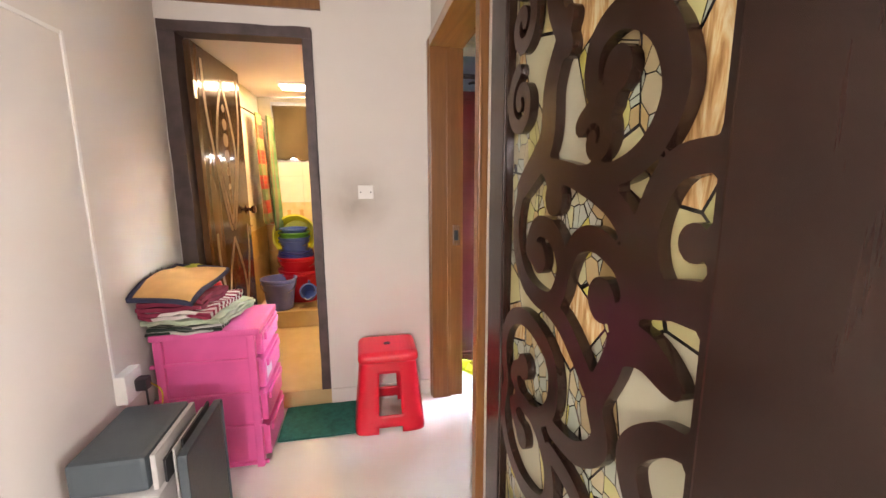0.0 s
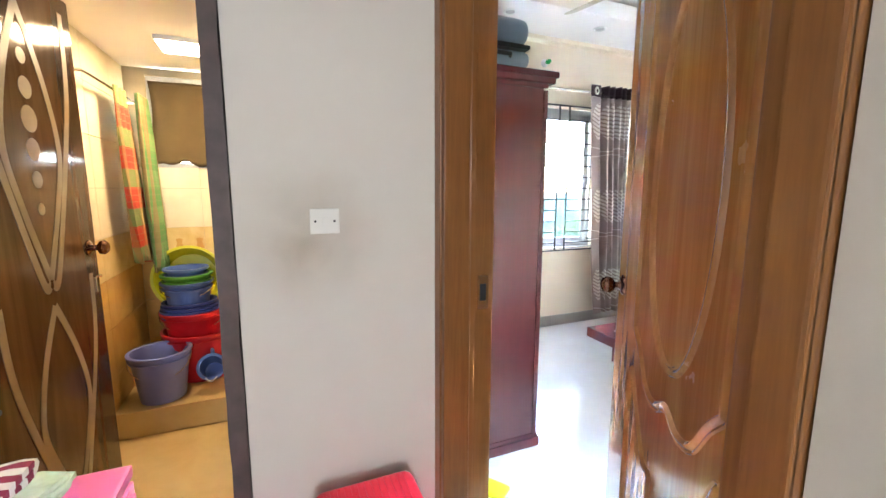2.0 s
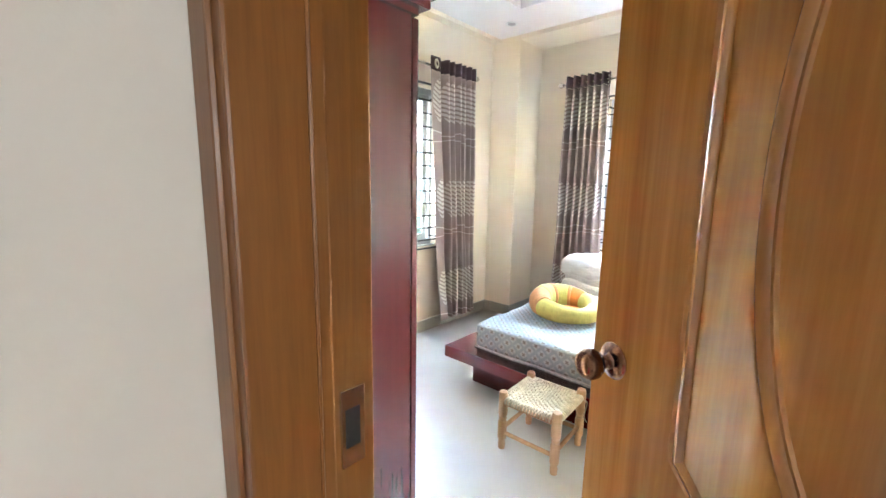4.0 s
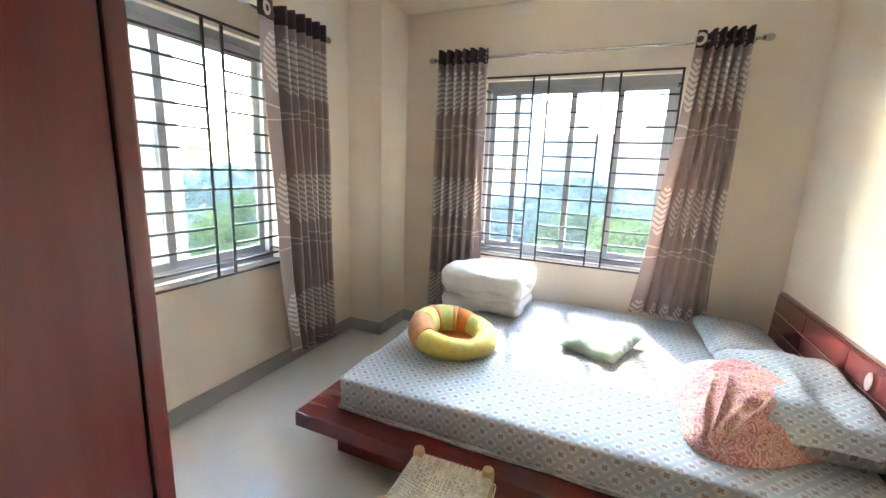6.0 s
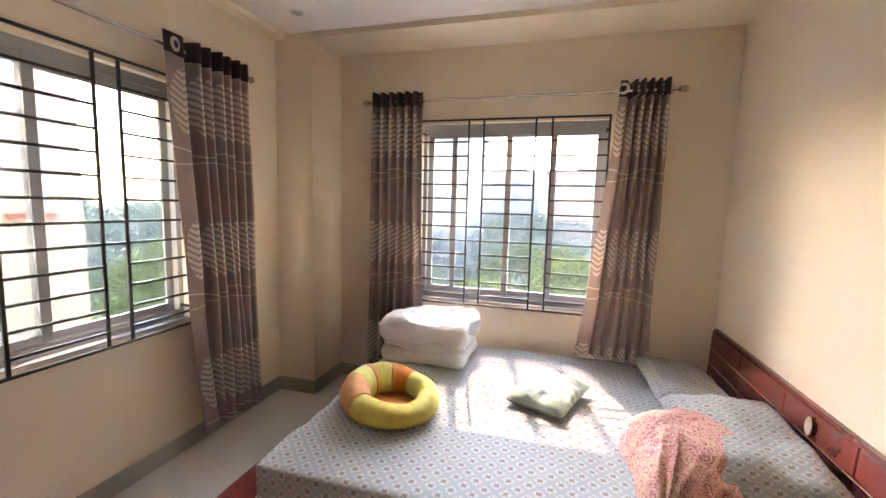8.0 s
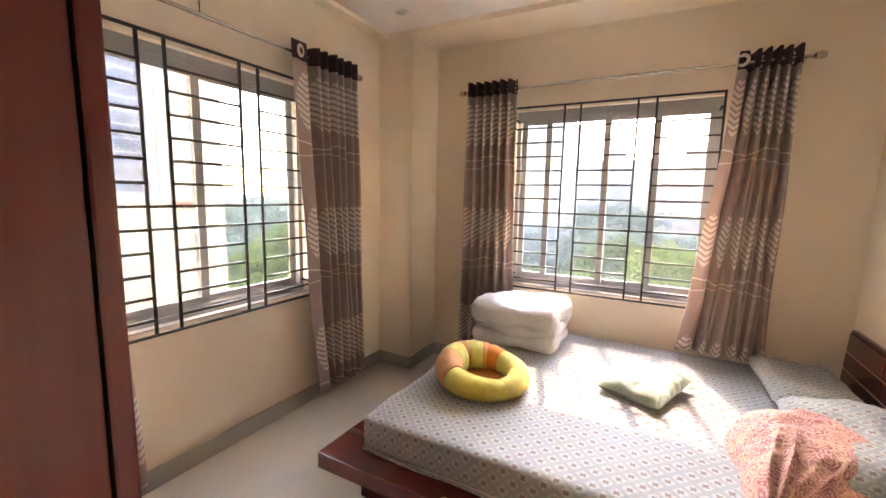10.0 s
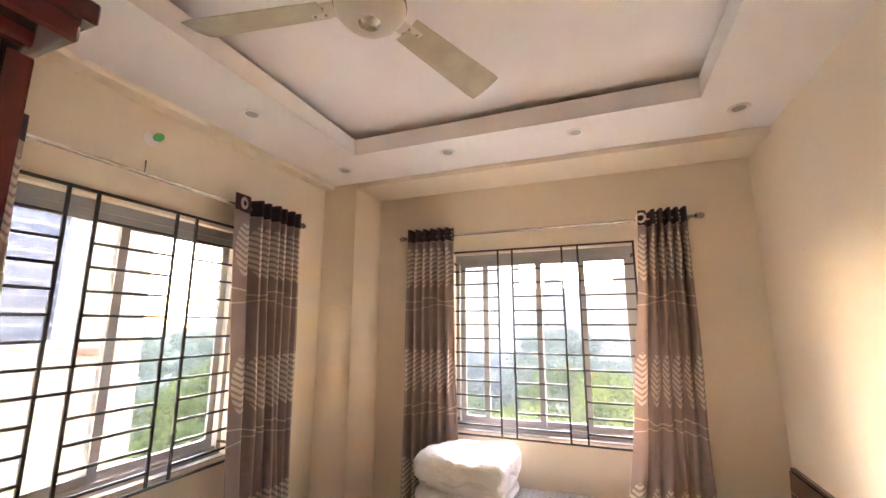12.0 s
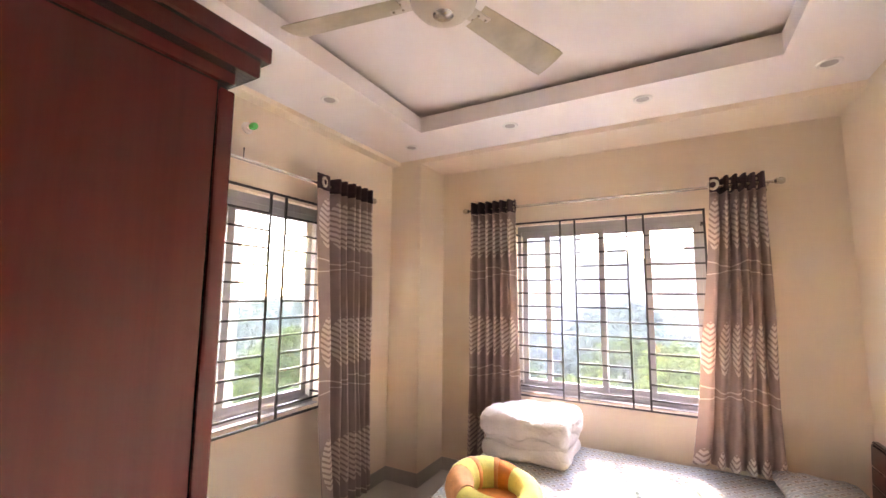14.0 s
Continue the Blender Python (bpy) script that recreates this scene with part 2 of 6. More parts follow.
structure("column", box(COL_X, COL_Y, 0, EAST, NORTH, BEAM), M["bed_wall"], "cream painted square corner column", "column")
structure("beam_east", box(COL_X, SOUTH, BEAM, EAST, NORTH, 2.95), M["bed_wall"], "cream painted beam above the window", "beam")
structure("beam_north", box(ROOM_X, NORTH - 0.09, BEAM + 0.004, COL_X, NORTH, 2.95), M["bed_wall"], "cream painted shallow beam above the window", "beam")
T0, T1, T2, T3 = 1.75, 3.835, 2.095, 4.175
bm = pierced("z", SOFFIT, SOFFIT + 0.03, ROOM_X, COL_X, SOUTH, NORTH - 0.09, [(T0, T1, T2, T3)])
for a in (0, 1):
    box(T0 - 0.02, (T2 - 0.02, T3 - 0.004)[a], SOFFIT + 0.002, T1 + 0.02, (T2 + 0.004, T3 + 0.02)[a], SOFFIT + 0.11, bm=bm)
    box((T0 - 0.02, T1 - 0.004)[a], T2 + 0.004, SOFFIT + 0.002, (T0 + 0.004, T1 + 0.02)[a], T3 - 0.004, SOFFIT + 0.11, bm=bm)
    box(T0 - 0.008, (T2 - 0.008, T3 - 0.006)[a], SOFFIT - 0.006, T1 + 0.008, (T2 + 0.006, T3 + 0.008)[a], SOFFIT + 0.001, bm=bm)
    box((T0 - 0.008, T1 - 0.006)[a], T2 + 0.006, SOFFIT - 0.006, (T0 + 0.006, T1 + 0.008)[a], T3 - 0.006, SOFFIT + 0.001, bm=bm)
box(ROOM_X, SOUTH, TRAY, COL_X, NORTH - 0.09, TRAY + 0.05, bm=bm)
structure("ceiling", bm, M["ceiling"], "white false ceiling with a recessed tray and cove", "ceiling")
structure("ceiling_corridor", box(LEFT - 0.14, -1.6, 2.75, RIGHT - 0.003, END_Y, 2.85), M["ceiling"], "white corridor ceiling", "ceiling")

# unseen cover added so no skylight leaks in round the ceilings
structure("light_stop_slab", box(-1.05, -1.65, 2.952, 4.95, 4.98, 3.10), M["corridor_wall"], "unseen slab added above the rooms to stop stray skylight", "slab")

# skirting of the bedroom
SK = 0.105
for name, b in (("north", (ROOM_X, NORTH - 0.012, 0, COL_X, NORTH, SK)), ("column_west", (COL_X - 0.012, COL_Y - 0.012, 0, COL_X, NORTH - 0.012, SK)), ("column_south", (COL_X, COL_Y - 0.012, 0, EAST - 0.012, COL_Y, SK)),
                ("east", (EAST - 0.012, SOUTH, 0, EAST, COL_Y, SK)), ("end", (0.43, END_Y - 0.012, 0, 1.03, END_Y, 0.095))):
    structure("baseboard_" + name, box(*b, bevel=0.003), M["skirting"] if name != "end" else M["corridor_wall"], "grey tile skirting along the wall" if name != "end" else "painted skirting below the switch wall", "skirting")

# unseen landing behind the entry; openings and panes added for the fill lamps
structure("wall_entry", pierced("y", 0.33, 0.45, -1.0, 1.75, 0, 2.95, [(0.03, 1.04, 0, 2.1)]), M["corridor_wall"], "off-white painted wall round the entry door", "wall")
structure("wall_landing_west", pierced("x", -1.0, -0.88, -1.6, 0.33, 0, 2.95, []), M["corridor_wall"], "painted landing wall", "wall")
structure("wall_landing_east", pierced("x", 1.63, 1.75, -1.6, 0.33, 0, 2.95, [(-0.65, -0.2, 1.4, 1.95)]), M["corridor_wall"], "painted unseen landing wall with an opening added for a fill lamp", "wall")
structure("wall_landing_south", pierced("y", -1.6, -1.5, -0.88, 1.63, 0, 2.95, [(0.15, 0.40, 1.55, 1.73)]), M["corridor_wall"], "painted unseen landing wall with an opening added for a fill lamp", "wall")
structure("landing_pane_east", box(1.66, -0.65, 1.4, 1.68, -0.2, 1.95), M["white_plastic"], "added white pane behind the unseen landing fill lamp", "window")
structure("landing_pane_south", box(0.15, -1.56, 1.55, 0.40, -1.54, 1.73), M["white_plastic"], "small added white pane behind the unseen landing fill lamp", "window")
structure("ceiling_landing", box(1.06, -1.6, 2.75, 1.75, 0.33, 2.85), M["ceiling"], "white landing ceiling", "ceiling")


# ---- windows and grilles ----
def window(name, axis, span, wall_in, sashes, label):
    """An aluminium sliding window with a black bar grille; span is (lo, hi, z0, z1) along the wall."""
    lo, hi, z0, z1 = span
    root = thing(name, (0, 0, 0), label, "window", kind="structure")

    def b(u0, u1, d0, d1, p, q, bm=None, bevel=0.0):
        if axis == "x":
            return box(wall_in + d0, u0, p, wall_in + d1, u1, q, bevel, bm)
        return box(u0, wall_in + d0, p, u1, wall_in + d1, q, bevel, bm)

    bm = b(lo, hi, 0.05, 0.13, z1 - 0.05, z1)
    b(lo, hi, 0.05, 0.13, z0, z0 + 0.035, bm)
    b(lo, lo + 0.03, 0.05, 0.13, z0 + 0.035, z1 - 0.05, bm)
    b(hi - 0.03, hi, 0.05, 0.13, z0 + 0.035, z1 - 0.05, bm)
    for d in (0.062, 0.088, 0.114):
        b(lo + 0.03, hi - 0.03, d - 0.003, d + 0.003, z0 + 0.035, z0 + 0.055, bm)
        b(lo + 0.03, hi - 0.03, d - 0.003, d + 0.003, z1 - 0.085, z1 - 0.05, bm)
    part("window_frame", bm, M["aluminium"], root, "grey aluminium sliding track frame")
    for k, (a, c) in enumerate(sashes):
        d = (0.075, 0.1)[k % 2]
        p, q = z0 + 0.045, z1 - 0.058
        bm = b(a, a + 0.042, d - 0.011, d + 0.011, p, q, None, 0.002)
        b(c - 0.042, c, d - 0.011, d + 0.011, p, q, bm, 0.002)
        b(a + 0.042, c - 0.042, d - 0.011, d + 0.011, p, p + 0.05, bm, 0.002)
        b(a + 0.042, c - 0.042, d - 0.011, d + 0.011, q - 0.04, q, bm, 0.002)
        sash = part("sash", bm, M["aluminium"], root)
        pane = part("pane", b(a + 0.04, c - 0.04, d - 0.002, d + 0.002, p + 0.048, q - 0.038), M["glass"], sash, "glass pane tinted to dim the view outside")
        pane.visible_shadow = False
    # grille: frame, two pairs of uprights, rungs between them
    g, s, t = -0.05, 0.006, 0.007
    third = (hi - lo) / 3
    ups = [lo + 0.008, lo + 0.385, lo + 0.498, hi - 0.498, hi - 0.385, hi - 0.008]
    for u in ups:
        part("upright", b(u - t, u + t, g - s, g + s, z0 - 0.012, z1 + 0.012, None, 0.002), M["black_metal"], root)
    for z in (z0 - 0.012, z1 + 0.012):
        part("grille_rail", b(lo, hi, g - s - 0.001, g + s + 0.001, z - t, z + t, None, 0.002), M["black_metal"], root)
    for i in range(12):
        z = z0 + 0.062 + 0.1055 * i
        runs = [(ups[0], ups[5])] if i in (4, 5) else [(ups[0], ups[1]), (ups[2], ups[3]), (ups[4], ups[5])]
        for a, c in runs:
            part("rung", b(a, c, g - 0.006, g + 0.006, z - 0.006, z + 0.006), M["black_metal"], root)
    for u in (lo + 0.02, hi - 0.02):
        for z in (z0 + 0.08, z1 - 0.08):
            part("bracket", b(u - 0.008, u + 0.008, g, 0.05, z - 0.006, z + 0.006), M["black_metal"], root)
    part("window_sill", b(lo, hi, 0.0, 0.05, z0 - 0.0, z0 + 0.006), M["aluminium"], root, "narrow grey sill")
    return root


window("window_1", "y", W1, NORTH, ((2.20, 2.89), (2.85, 3.51)), "grey aluminium sliding window behind a black bar grille")
window("window_2", "x", W2, EAST, ((2.43, 2.79), (2.75, 3.115), (3.075, 3.54), (3.50, 3.74)), "grey aluminium sliding window behind a black bar grille")


# ---- curtains ----
def curtain_cloth():
    n = Nodes("taupe_curtain_cloth", 0.8, spec=0.3)
    uv = n.put("SeparateXYZ", Vector=n.co.outputs["UV"])
    u, z = uv.outputs[0], uv.outputs[1]
    du = n.math("MULTIPLY", n.math("ABSOLUTE", n.math("SUBTRACT", n.math("FRACT", n.math("ADD", n.math("DIVIDE", u, 0.17), 0.75)), 0.5)), 0.17)
    v = n.math("MULTIPLY", n.math("FRACT", n.math("DIVIDE", n.math("SUBTRACT", z, 0.255), 0.79)), 0.79)
    vv = n.math("DIVIDE", v, 0.33)
    wid = n.math("MULTIPLY", n.math("POWER", n.math("SINE", n.math("MULTIPLY", n.math("MINIMUM", vv, 1.0), 3.1)), 0.6), 0.068)
    inside = n.math("LESS_THAN", du, wid)
    low = n.math("LESS_THAN", vv, 1.0)
    barb = n.math("LESS_THAN", n.math("FRACT", n.math("DIVIDE", n.math("SUBTRACT", v, n.math("MULTIPLY", du, 0.6)), 0.036)), 0.6)
    leaf = n.math("MULTIPLY", n.math("MULTIPLY", inside, low), barb)
    wavy = n.math("MULTIPLY_ADD", n.math("SINE", n.math("MULTIPLY", u, 9.0)), 0.02, v)
    l1 = n.math("LESS_THAN", n.math("ABSOLUTE", n.math("SUBTRACT", wavy, 0.70)), 0.0045)
    l2 = n.math("LESS_THAN", n.math("ABSOLUTE", n.math("SUBTRACT", n.math("MULTIPLY_ADD", n.math("SINE", n.math("MULTIPLY", u, 5.0)), -0.02, v), 0.64)), 0.0035)
    mask = n.math("MINIMUM", n.math("ADD", leaf, n.math("ADD", l1, l2)), 1.0)
    weave = n.noise(n.vec(), 260, 2)
    slow = n.noise(n.vec(), 5, 3)
    base = n.ramp(slow, (0.3, (0.32, 0.242, 0.222)), (0.7, (0.39, 0.302, 0.28)))
    n.color(n.mix(mask, base, (0.78, 0.71, 0.64)))
    n.bump(weave, 0.2, 0.001)
    n.b.inputs["Sheen Weight"].default_value = 0.15
    tr = n.put("BsdfTranslucent", Color=(0.58, 0.45, 0.38, 1))
    ms = n.put("MixShader", Fac=0.26)
    out = n.t.nodes["Material Output"]
    n.t.links.new(n.b.outputs[0], ms.inputs[1])
    n.t.links.new(tr.outputs[0], ms.inputs[2])
    n.t.links.new(ms.outputs[0], out.inputs[0])
    return n.m


M["curtain"] = curtain_cloth()
M["plum"] = plain("plum_band_cloth", (0.045, 0.018, 0.024), 0.75, var=0.2, scale=20, bump=0.2)
M["eyelet"] = plain("cream_eyelet_ring", (0.62, 0.56, 0.46), 0.3, 0.3, var=0.1)


def pleated(name, axis, depth, top, bottom, zt, zb, folds, label, flat=0.0, seed=1, band=0.105):
    """An eyelet curtain: top and bottom are (lo, hi) along the wall; flat widens the first fold; depth is the rod's plane."""
    root = thing(name, (0, 0, 0), label, "curtain", "eyelet curtains")
    rng = random.Random(seed)
    n, rows = folds * 14, 40
    phase = [rng.uniform(-0.5, 0.5) for _ in range(folds + 2)]
    amp = [rng.uniform(0.75, 1.2) for _ in range(folds + 2)]

    def point(s, z):
        f = (zt - z) / (zt - zb)
        g = s
        if flat:
            g = max(0.0, (s - flat) / (1 - flat)) * 0.999
        k = g * folds
        i = int(k)
        a = amp[i] * 0.052 * (1 - 0.25 * f) * (0.35 if flat and s < flat else 1)
        wob = 0.5 * f * math.sin(k * 1.7 + phase[i] * 2 + z * 1.2)
        d = a * math.tanh(1.7 * math.sin(2 * math.pi * k + wob + phase[0])) + 0.012 * math.sin(3.1 * z + k) * f
        e = f ** 1.25
        lo, hi = top[0] + (bottom[0] - top[0]) * e, top[1] + (bottom[1] - top[1]) * e
        u = lo + (hi - lo) * s + 0.006 * math.sin(6 * z + 3 * k) * f
        if flat:
            d += 0.055 * math.exp(-((s - flat) / 0.035) ** 2) * (1 - 0.6 * f) - (0.02 if s < flat else 0)
        return (depth - 0.01 + d, u, z) if axis == "x" else (u, depth - 0.01 + d, z)

    for nm, za, zc, rws, mt, lab in (("cloth", zt - band, zb, rows, M["curtain"], "taupe cloth with pale leaf pattern"), ("band", zt, zt - band + 0.004, 4, M["plum"], "dark plum heading band")):
        bm = bmesh.new()
        uvl = bm.loops.layers.uv.new("UVMap")
        grid, us = [], []
        for j in range(n + 1):
            g = j / n
            us.append((g - flat) * abs(bottom[1] - bottom[0]) if g < flat else 0.17 * folds * (g - flat) / (1 - flat))
        for r in range(rws + 1):
            z = za + (zc - za) * r / rws
            hem = 0.008 * math.sin(us[-1] * 3) if r == rws and nm == "cloth" else 0
            grid.append([bm.verts.new(Vector(point(j / n, z)) + Vector((0, 0, hem))) for j in range(n + 1)])
        for r in range(rws):
            for j in range(n):
                f = bm.faces.new((grid[r][j], grid[r][j + 1], grid[r + 1][j + 1], grid[r + 1][j]))
                for lp, (a, c) in zip(f.loops, ((r, j), (r, j + 1), (r + 1, j + 1), (r + 1, j))):
                    lp[uvl].uv = (us[c], grid[a][c].co.z)
        ob = part(nm, bm, mt, root, lab, smooth=True)
        sol = ob.modifiers.new("thickness", "SOLIDIFY")
        sol.thickness, sol.offset = (0.003, 0) if nm == "cloth" else (0.006, 0)
    for k in range(folds):
        s = (k + 0.25) / folds
        if flat:
            s = flat + (1 - flat) * s if k else flat * 0.4
        p = Vector(point(s, zt - band / 2))
        nrm = Vector((-1, 0.6, 0)) if axis == "x" else Vector((0.35, -1, 0))
        m = Matrix.Translation(p + nrm.normalized() * 0.006) @ nrm.to_track_quat("Z", "Y").to_matrix().to_4x4()
        if k in (0, 1, folds - 1):
            part("eyelet", lathe([(0.019, -0.003), (0.036, -0.003), (0.036, 0.004), (0.030, 0.008), (0.021, 0.006), (0.019, -0.003)], m=m, sides=24), M["eyelet"], root, "cream metal eyelet", smooth=True)
    return root


CUR = "taupe eyelet curtain with pale leaf pattern and plum heading band"
pleated("curtain", "y", 4.66, (3.295, 3.85), (3.46, 3.93), 2.325, 0.12, 6, CUR, 0.26, 3)
pleated("curtain", "y", 4.66, (1.87, 2.345), (1.86, 2.425), 2.325, 0.12, 6, CUR, 0, 5)
pleated("curtain", "x", 4.585, (3.715, 4.095), (3.68, 4.13), 2.315, 0.16, 6, CUR, 0, 7)
pleated("curtain", "x", 4.585, (2.375, 2.085), (2.56, 2.085), 2.315, 0.475, 5, CUR, 0.2, 9)


def curtain_rod(axis, depth, lo, hi, z, label):
    root = thing("curtain_rod", (0, 0, 0), label, "curtain rod")
    P = (lambda u, d, zz: (depth + d, u, zz)) if axis == "x" else (lambda u, d, zz: (u, depth + d, zz))
    part("rod", tube([P(lo, 0, z), P(hi, 0, z)], 0.0105, sides=14), M["steel"], root, smooth=True)
    for s, u in ((-1, lo), (1, hi)):
        part("finial", tube([P(u - s * 0.005, 0, z), P(u + s * 0.004, 0, z), P(u + s * 0.01, 0, z), P(u + s * 0.035, 0, z), P(u + s * 0.05, 0, z)], [0.013, 0.02, 0.017, 0.022, 0.014], sides=16), M["steel"], root, smooth=True)
        b = u - s * 0.035
        part("bracket", tube([P(b, 0.0, z - 0.012), P(b, 0.06, z - 0.014), P(b, EAST - 4.585 if axis == "x" else NORTH - 4.66, z - 0.014)], 0.006, sides=8), M["steel"], root, smooth=True)
        part("bracket_plate", lathe([(0, 0), (0.022, 0), (0.02, 0.006), (0, 0.008)], m=Matrix.Translation(P(b, (EAST - 4.585 if axis == "x" else NORTH - 4.66) - 0.001, z - 0.014)) @ Vector((-1, 0, 0) if axis == "x" else (0, -1, 0)).to_track_quat("Z", "Y").to_matrix().to_4x4(), sides=16), M["steel"], root, smooth=True)
    return root


curtain_rod("y", 4.66, 1.80, 3.90, 2.265, "steel curtain rod with knob finials above the window")
curtain_rod("x", 4.585, 2.03, 4.14, 2.255, "steel curtain rod with knob finials above the window")


# ---- bed ----
def soft_box(x0, y0, z0, x1, y1, z1, r, cuts, amp=0.004, freq=6.0, seed=0.0):
    """A padded block: rounded by r and gently uneven."""
    bm = bmesh.new()
    bmesh.ops.create_cube(bm, size=1)
    bmesh.ops.subdivide_edges(bm, edges=bm.edges[:], cuts=cuts, use_grid_fill=True)
    c, h = Vector(((x0 + x1) / 2, (y0 + y1) / 2, (z0 + z1) / 2)), Vector(((x1 - x0) / 2, (y1 - y0) / 2, (z1 - z0) / 2))
    for v in bm.verts:
        p = Vector([v.co[i] * 2 * h[i] for i in range(3)])
        q = Vector([max(-h[i] + r, min(h[i] - r, p[i])) for i in range(3)])
        d = p - q
        if d.length > 1e-6:
            p = q + d.normalized() * r
        w = p + c
        k = noise.fractal(w * freq + Vector((seed, seed, 0)), 1.0, 2.0, 3)
        v.co = w + (d.normalized() if d.length > 1e-6 else Vector((0, 0, 1))) * k * amp
    return bm


def bedsheet(name="printed_bedsheet", period=0.08):
    n = Nodes(name, 0.85, spec=0.25)
    xyz = n.put("SeparateXYZ", Vector=n.co.outputs["Object"])
    u = n.math("DIVIDE", n.math("ADD", xyz.outputs[0], xyz.outputs[2]), period)
    v = n.math("DIVIDE", xyz.outputs[1], period)
    fs = n.math("ABSOLUTE", n.math("SUBTRACT", n.math("FRACT", n.math("ADD", u, v)), 0.5))
    fr = n.math("ABSOLUTE", n.math("SUBTRACT", n.math("FRACT", n.math("SUBTRACT", u, v)), 0.5))
    dist = n.math("MAXIMUM", fs, fr)
    petal = n.math("LESS_THAN", n.math("MINIMUM", fs, fr), n.math("MULTIPLY_ADD", n.noise(n.vec(), 90, 2), 0.12, 0.02))
    motif = n.math("MULTIPLY", n.math("LESS_THAN", dist, 0.23), petal)
    edge = n.math("MULTIPLY", n.math("LESS_THAN", dist, 0.34), n.math("GREATER_THAN", n.noise(n.vec(), 110, 2), 0.3))
    base = n.ramp(n.noise(n.vec(), 3, 3), (0.3, (0.31, 0.335, 0.335)), (0.7, (0.37, 0.39, 0.385)))
    c = n.mix(n.math("MULTIPLY", edge, 0.7), base, (0.52, 0.52, 0.49))
    n.color(n.mix(n.math("MULTIPLY", motif, 0.75), c, (0.20, 0.135, 0.105)))
    n.bump(n.math("MULTIPLY_ADD", n.noise(n.vec(), 300, 2), 0.15, n.noise(n.vec(scale=(1, 0.6, 1)), 9, 5, 0.62, 1.2)), 0.55, 0.02)
    return n.m


M["bedsheet"] = bedsheet()
bed = thing("bed", (2.84, 1.70, 0), "low mahogany platform bed with a panelled headboard", "bed")
part("platform", box(0, 0, 0.185, 1.86, 2.32, 0.262, 0.006), M["mahogany_x"], bed, "wide overhanging mahogany deck")
part("plinth", box(0.14, 0.0, 0.0, 1.80, 2.18, 0.185, 0.004), M["mahogany_x"], bed, "dark recessed plinth")


def headboard_panel(z0, z1, x0, x1, t=0.03, bm=None):
    """A board that leans back towards the wall, between two heights."""
    y0, y1 = 0.012 - 0.036 * z0 / 0.72, 0.012 - 0.036 * z1 / 0.72
    bm = bm or bmesh.new()
    vs = [bm.verts.new(p) for p in ((x0, y0, z0), (x1, y0, z0), (x1, y1, z1), (x0, y1, z1), (x0, y0 - t, z0), (x1, y0 - t, z0), (x1, y1 - t, z1), (x0, y1 - t, z1))]
    for f in ((3, 2, 1, 0), (4, 5, 6, 7), (0, 1, 5, 4), (1, 2, 6, 5), (2, 3, 7, 6), (3, 0, 4, 7)):
        bm.faces.new([vs[i] for i in f])
    bmesh.ops.bevel(bm, geom=bm.edges[:], offset=min(0.003, (z1 - z0) / 5, t / 5), segments=2, affect="EDGES")
    return bm


headboard = part("headboard", headboard_panel(0.2, 0.72, 0.02, 1.86, 0.022), M["mahogany_x"], bed, "leaning mahogany headboard")
for z0, z1 in ((0.27, 0.50), (0.505, 0.597), (0.602, 0.715)):
    for a, b in ((0.025, 0.46), (0.465, 0.93), (0.935, 1.40), (1.405, 1.855)):
        p = part("panel", headboard_panel(z0, z1, a, b, 0.012), M["mahogany_x"], headboard)
        p.location.y = 0.008
for z in (0.502, 0.600):
    gold = part("inlay_line", headboard_panel(z - 0.002, z + 0.002, 0.025, 1.855, 0.004), M["eyelet"], headboard, "thin pale inlay line")
    gold.location.y = 0.0095
part("cap", headboard_panel(0.715, 0.73, 0.01, 1.865, 0.045), M["mahogany_x"], headboard)
part("inlay", lathe([(0, 0), (0.032, 0), (0.03, 0.003), (0, 0.004)], m=Matrix.Translation((0.72, -0.003, 0.655)) @ pose(0, 0, 0, -87) @ Matrix.Diagonal((0.75, 1.25, 1, 1)), sides=24), M["eyelet"], headboard, "small cream oval inlay")

mattress = thing("mattress", (0, 0, 0), "mattress in a grey flower-printed sheet on the bed", "mattress")
part("sheet", soft_box(2.955, 1.745, 0.272, 4.69, 3.85, 0.432, 0.022, 48, 0.009, 4.5), M["bedsheet"], mattress, "tucked printed cotton sheet", smooth=True)
part("ticking", box(2.965, 1.755, 0.2625, 4.68, 3.84, 0.30, 0.01), M["sheet_white"], mattress, "white mattress underside")
hem = [(2.952, 1.76 + 0.18 * k, 0.270 + 0.005 * math.sin(k * 2.3)) for k in range(12)] + [(2.96, 3.85, 0.268)] + [(3.0 + 0.3 * k, 3.855, 0.27 + 0.004 * math.sin(k * 1.9)) for k in range(6)]
part("hem", tube(hem, 0.006, None, 7), M["bedsheet"], mattress, "rolled hem of the sheet", smooth=True)


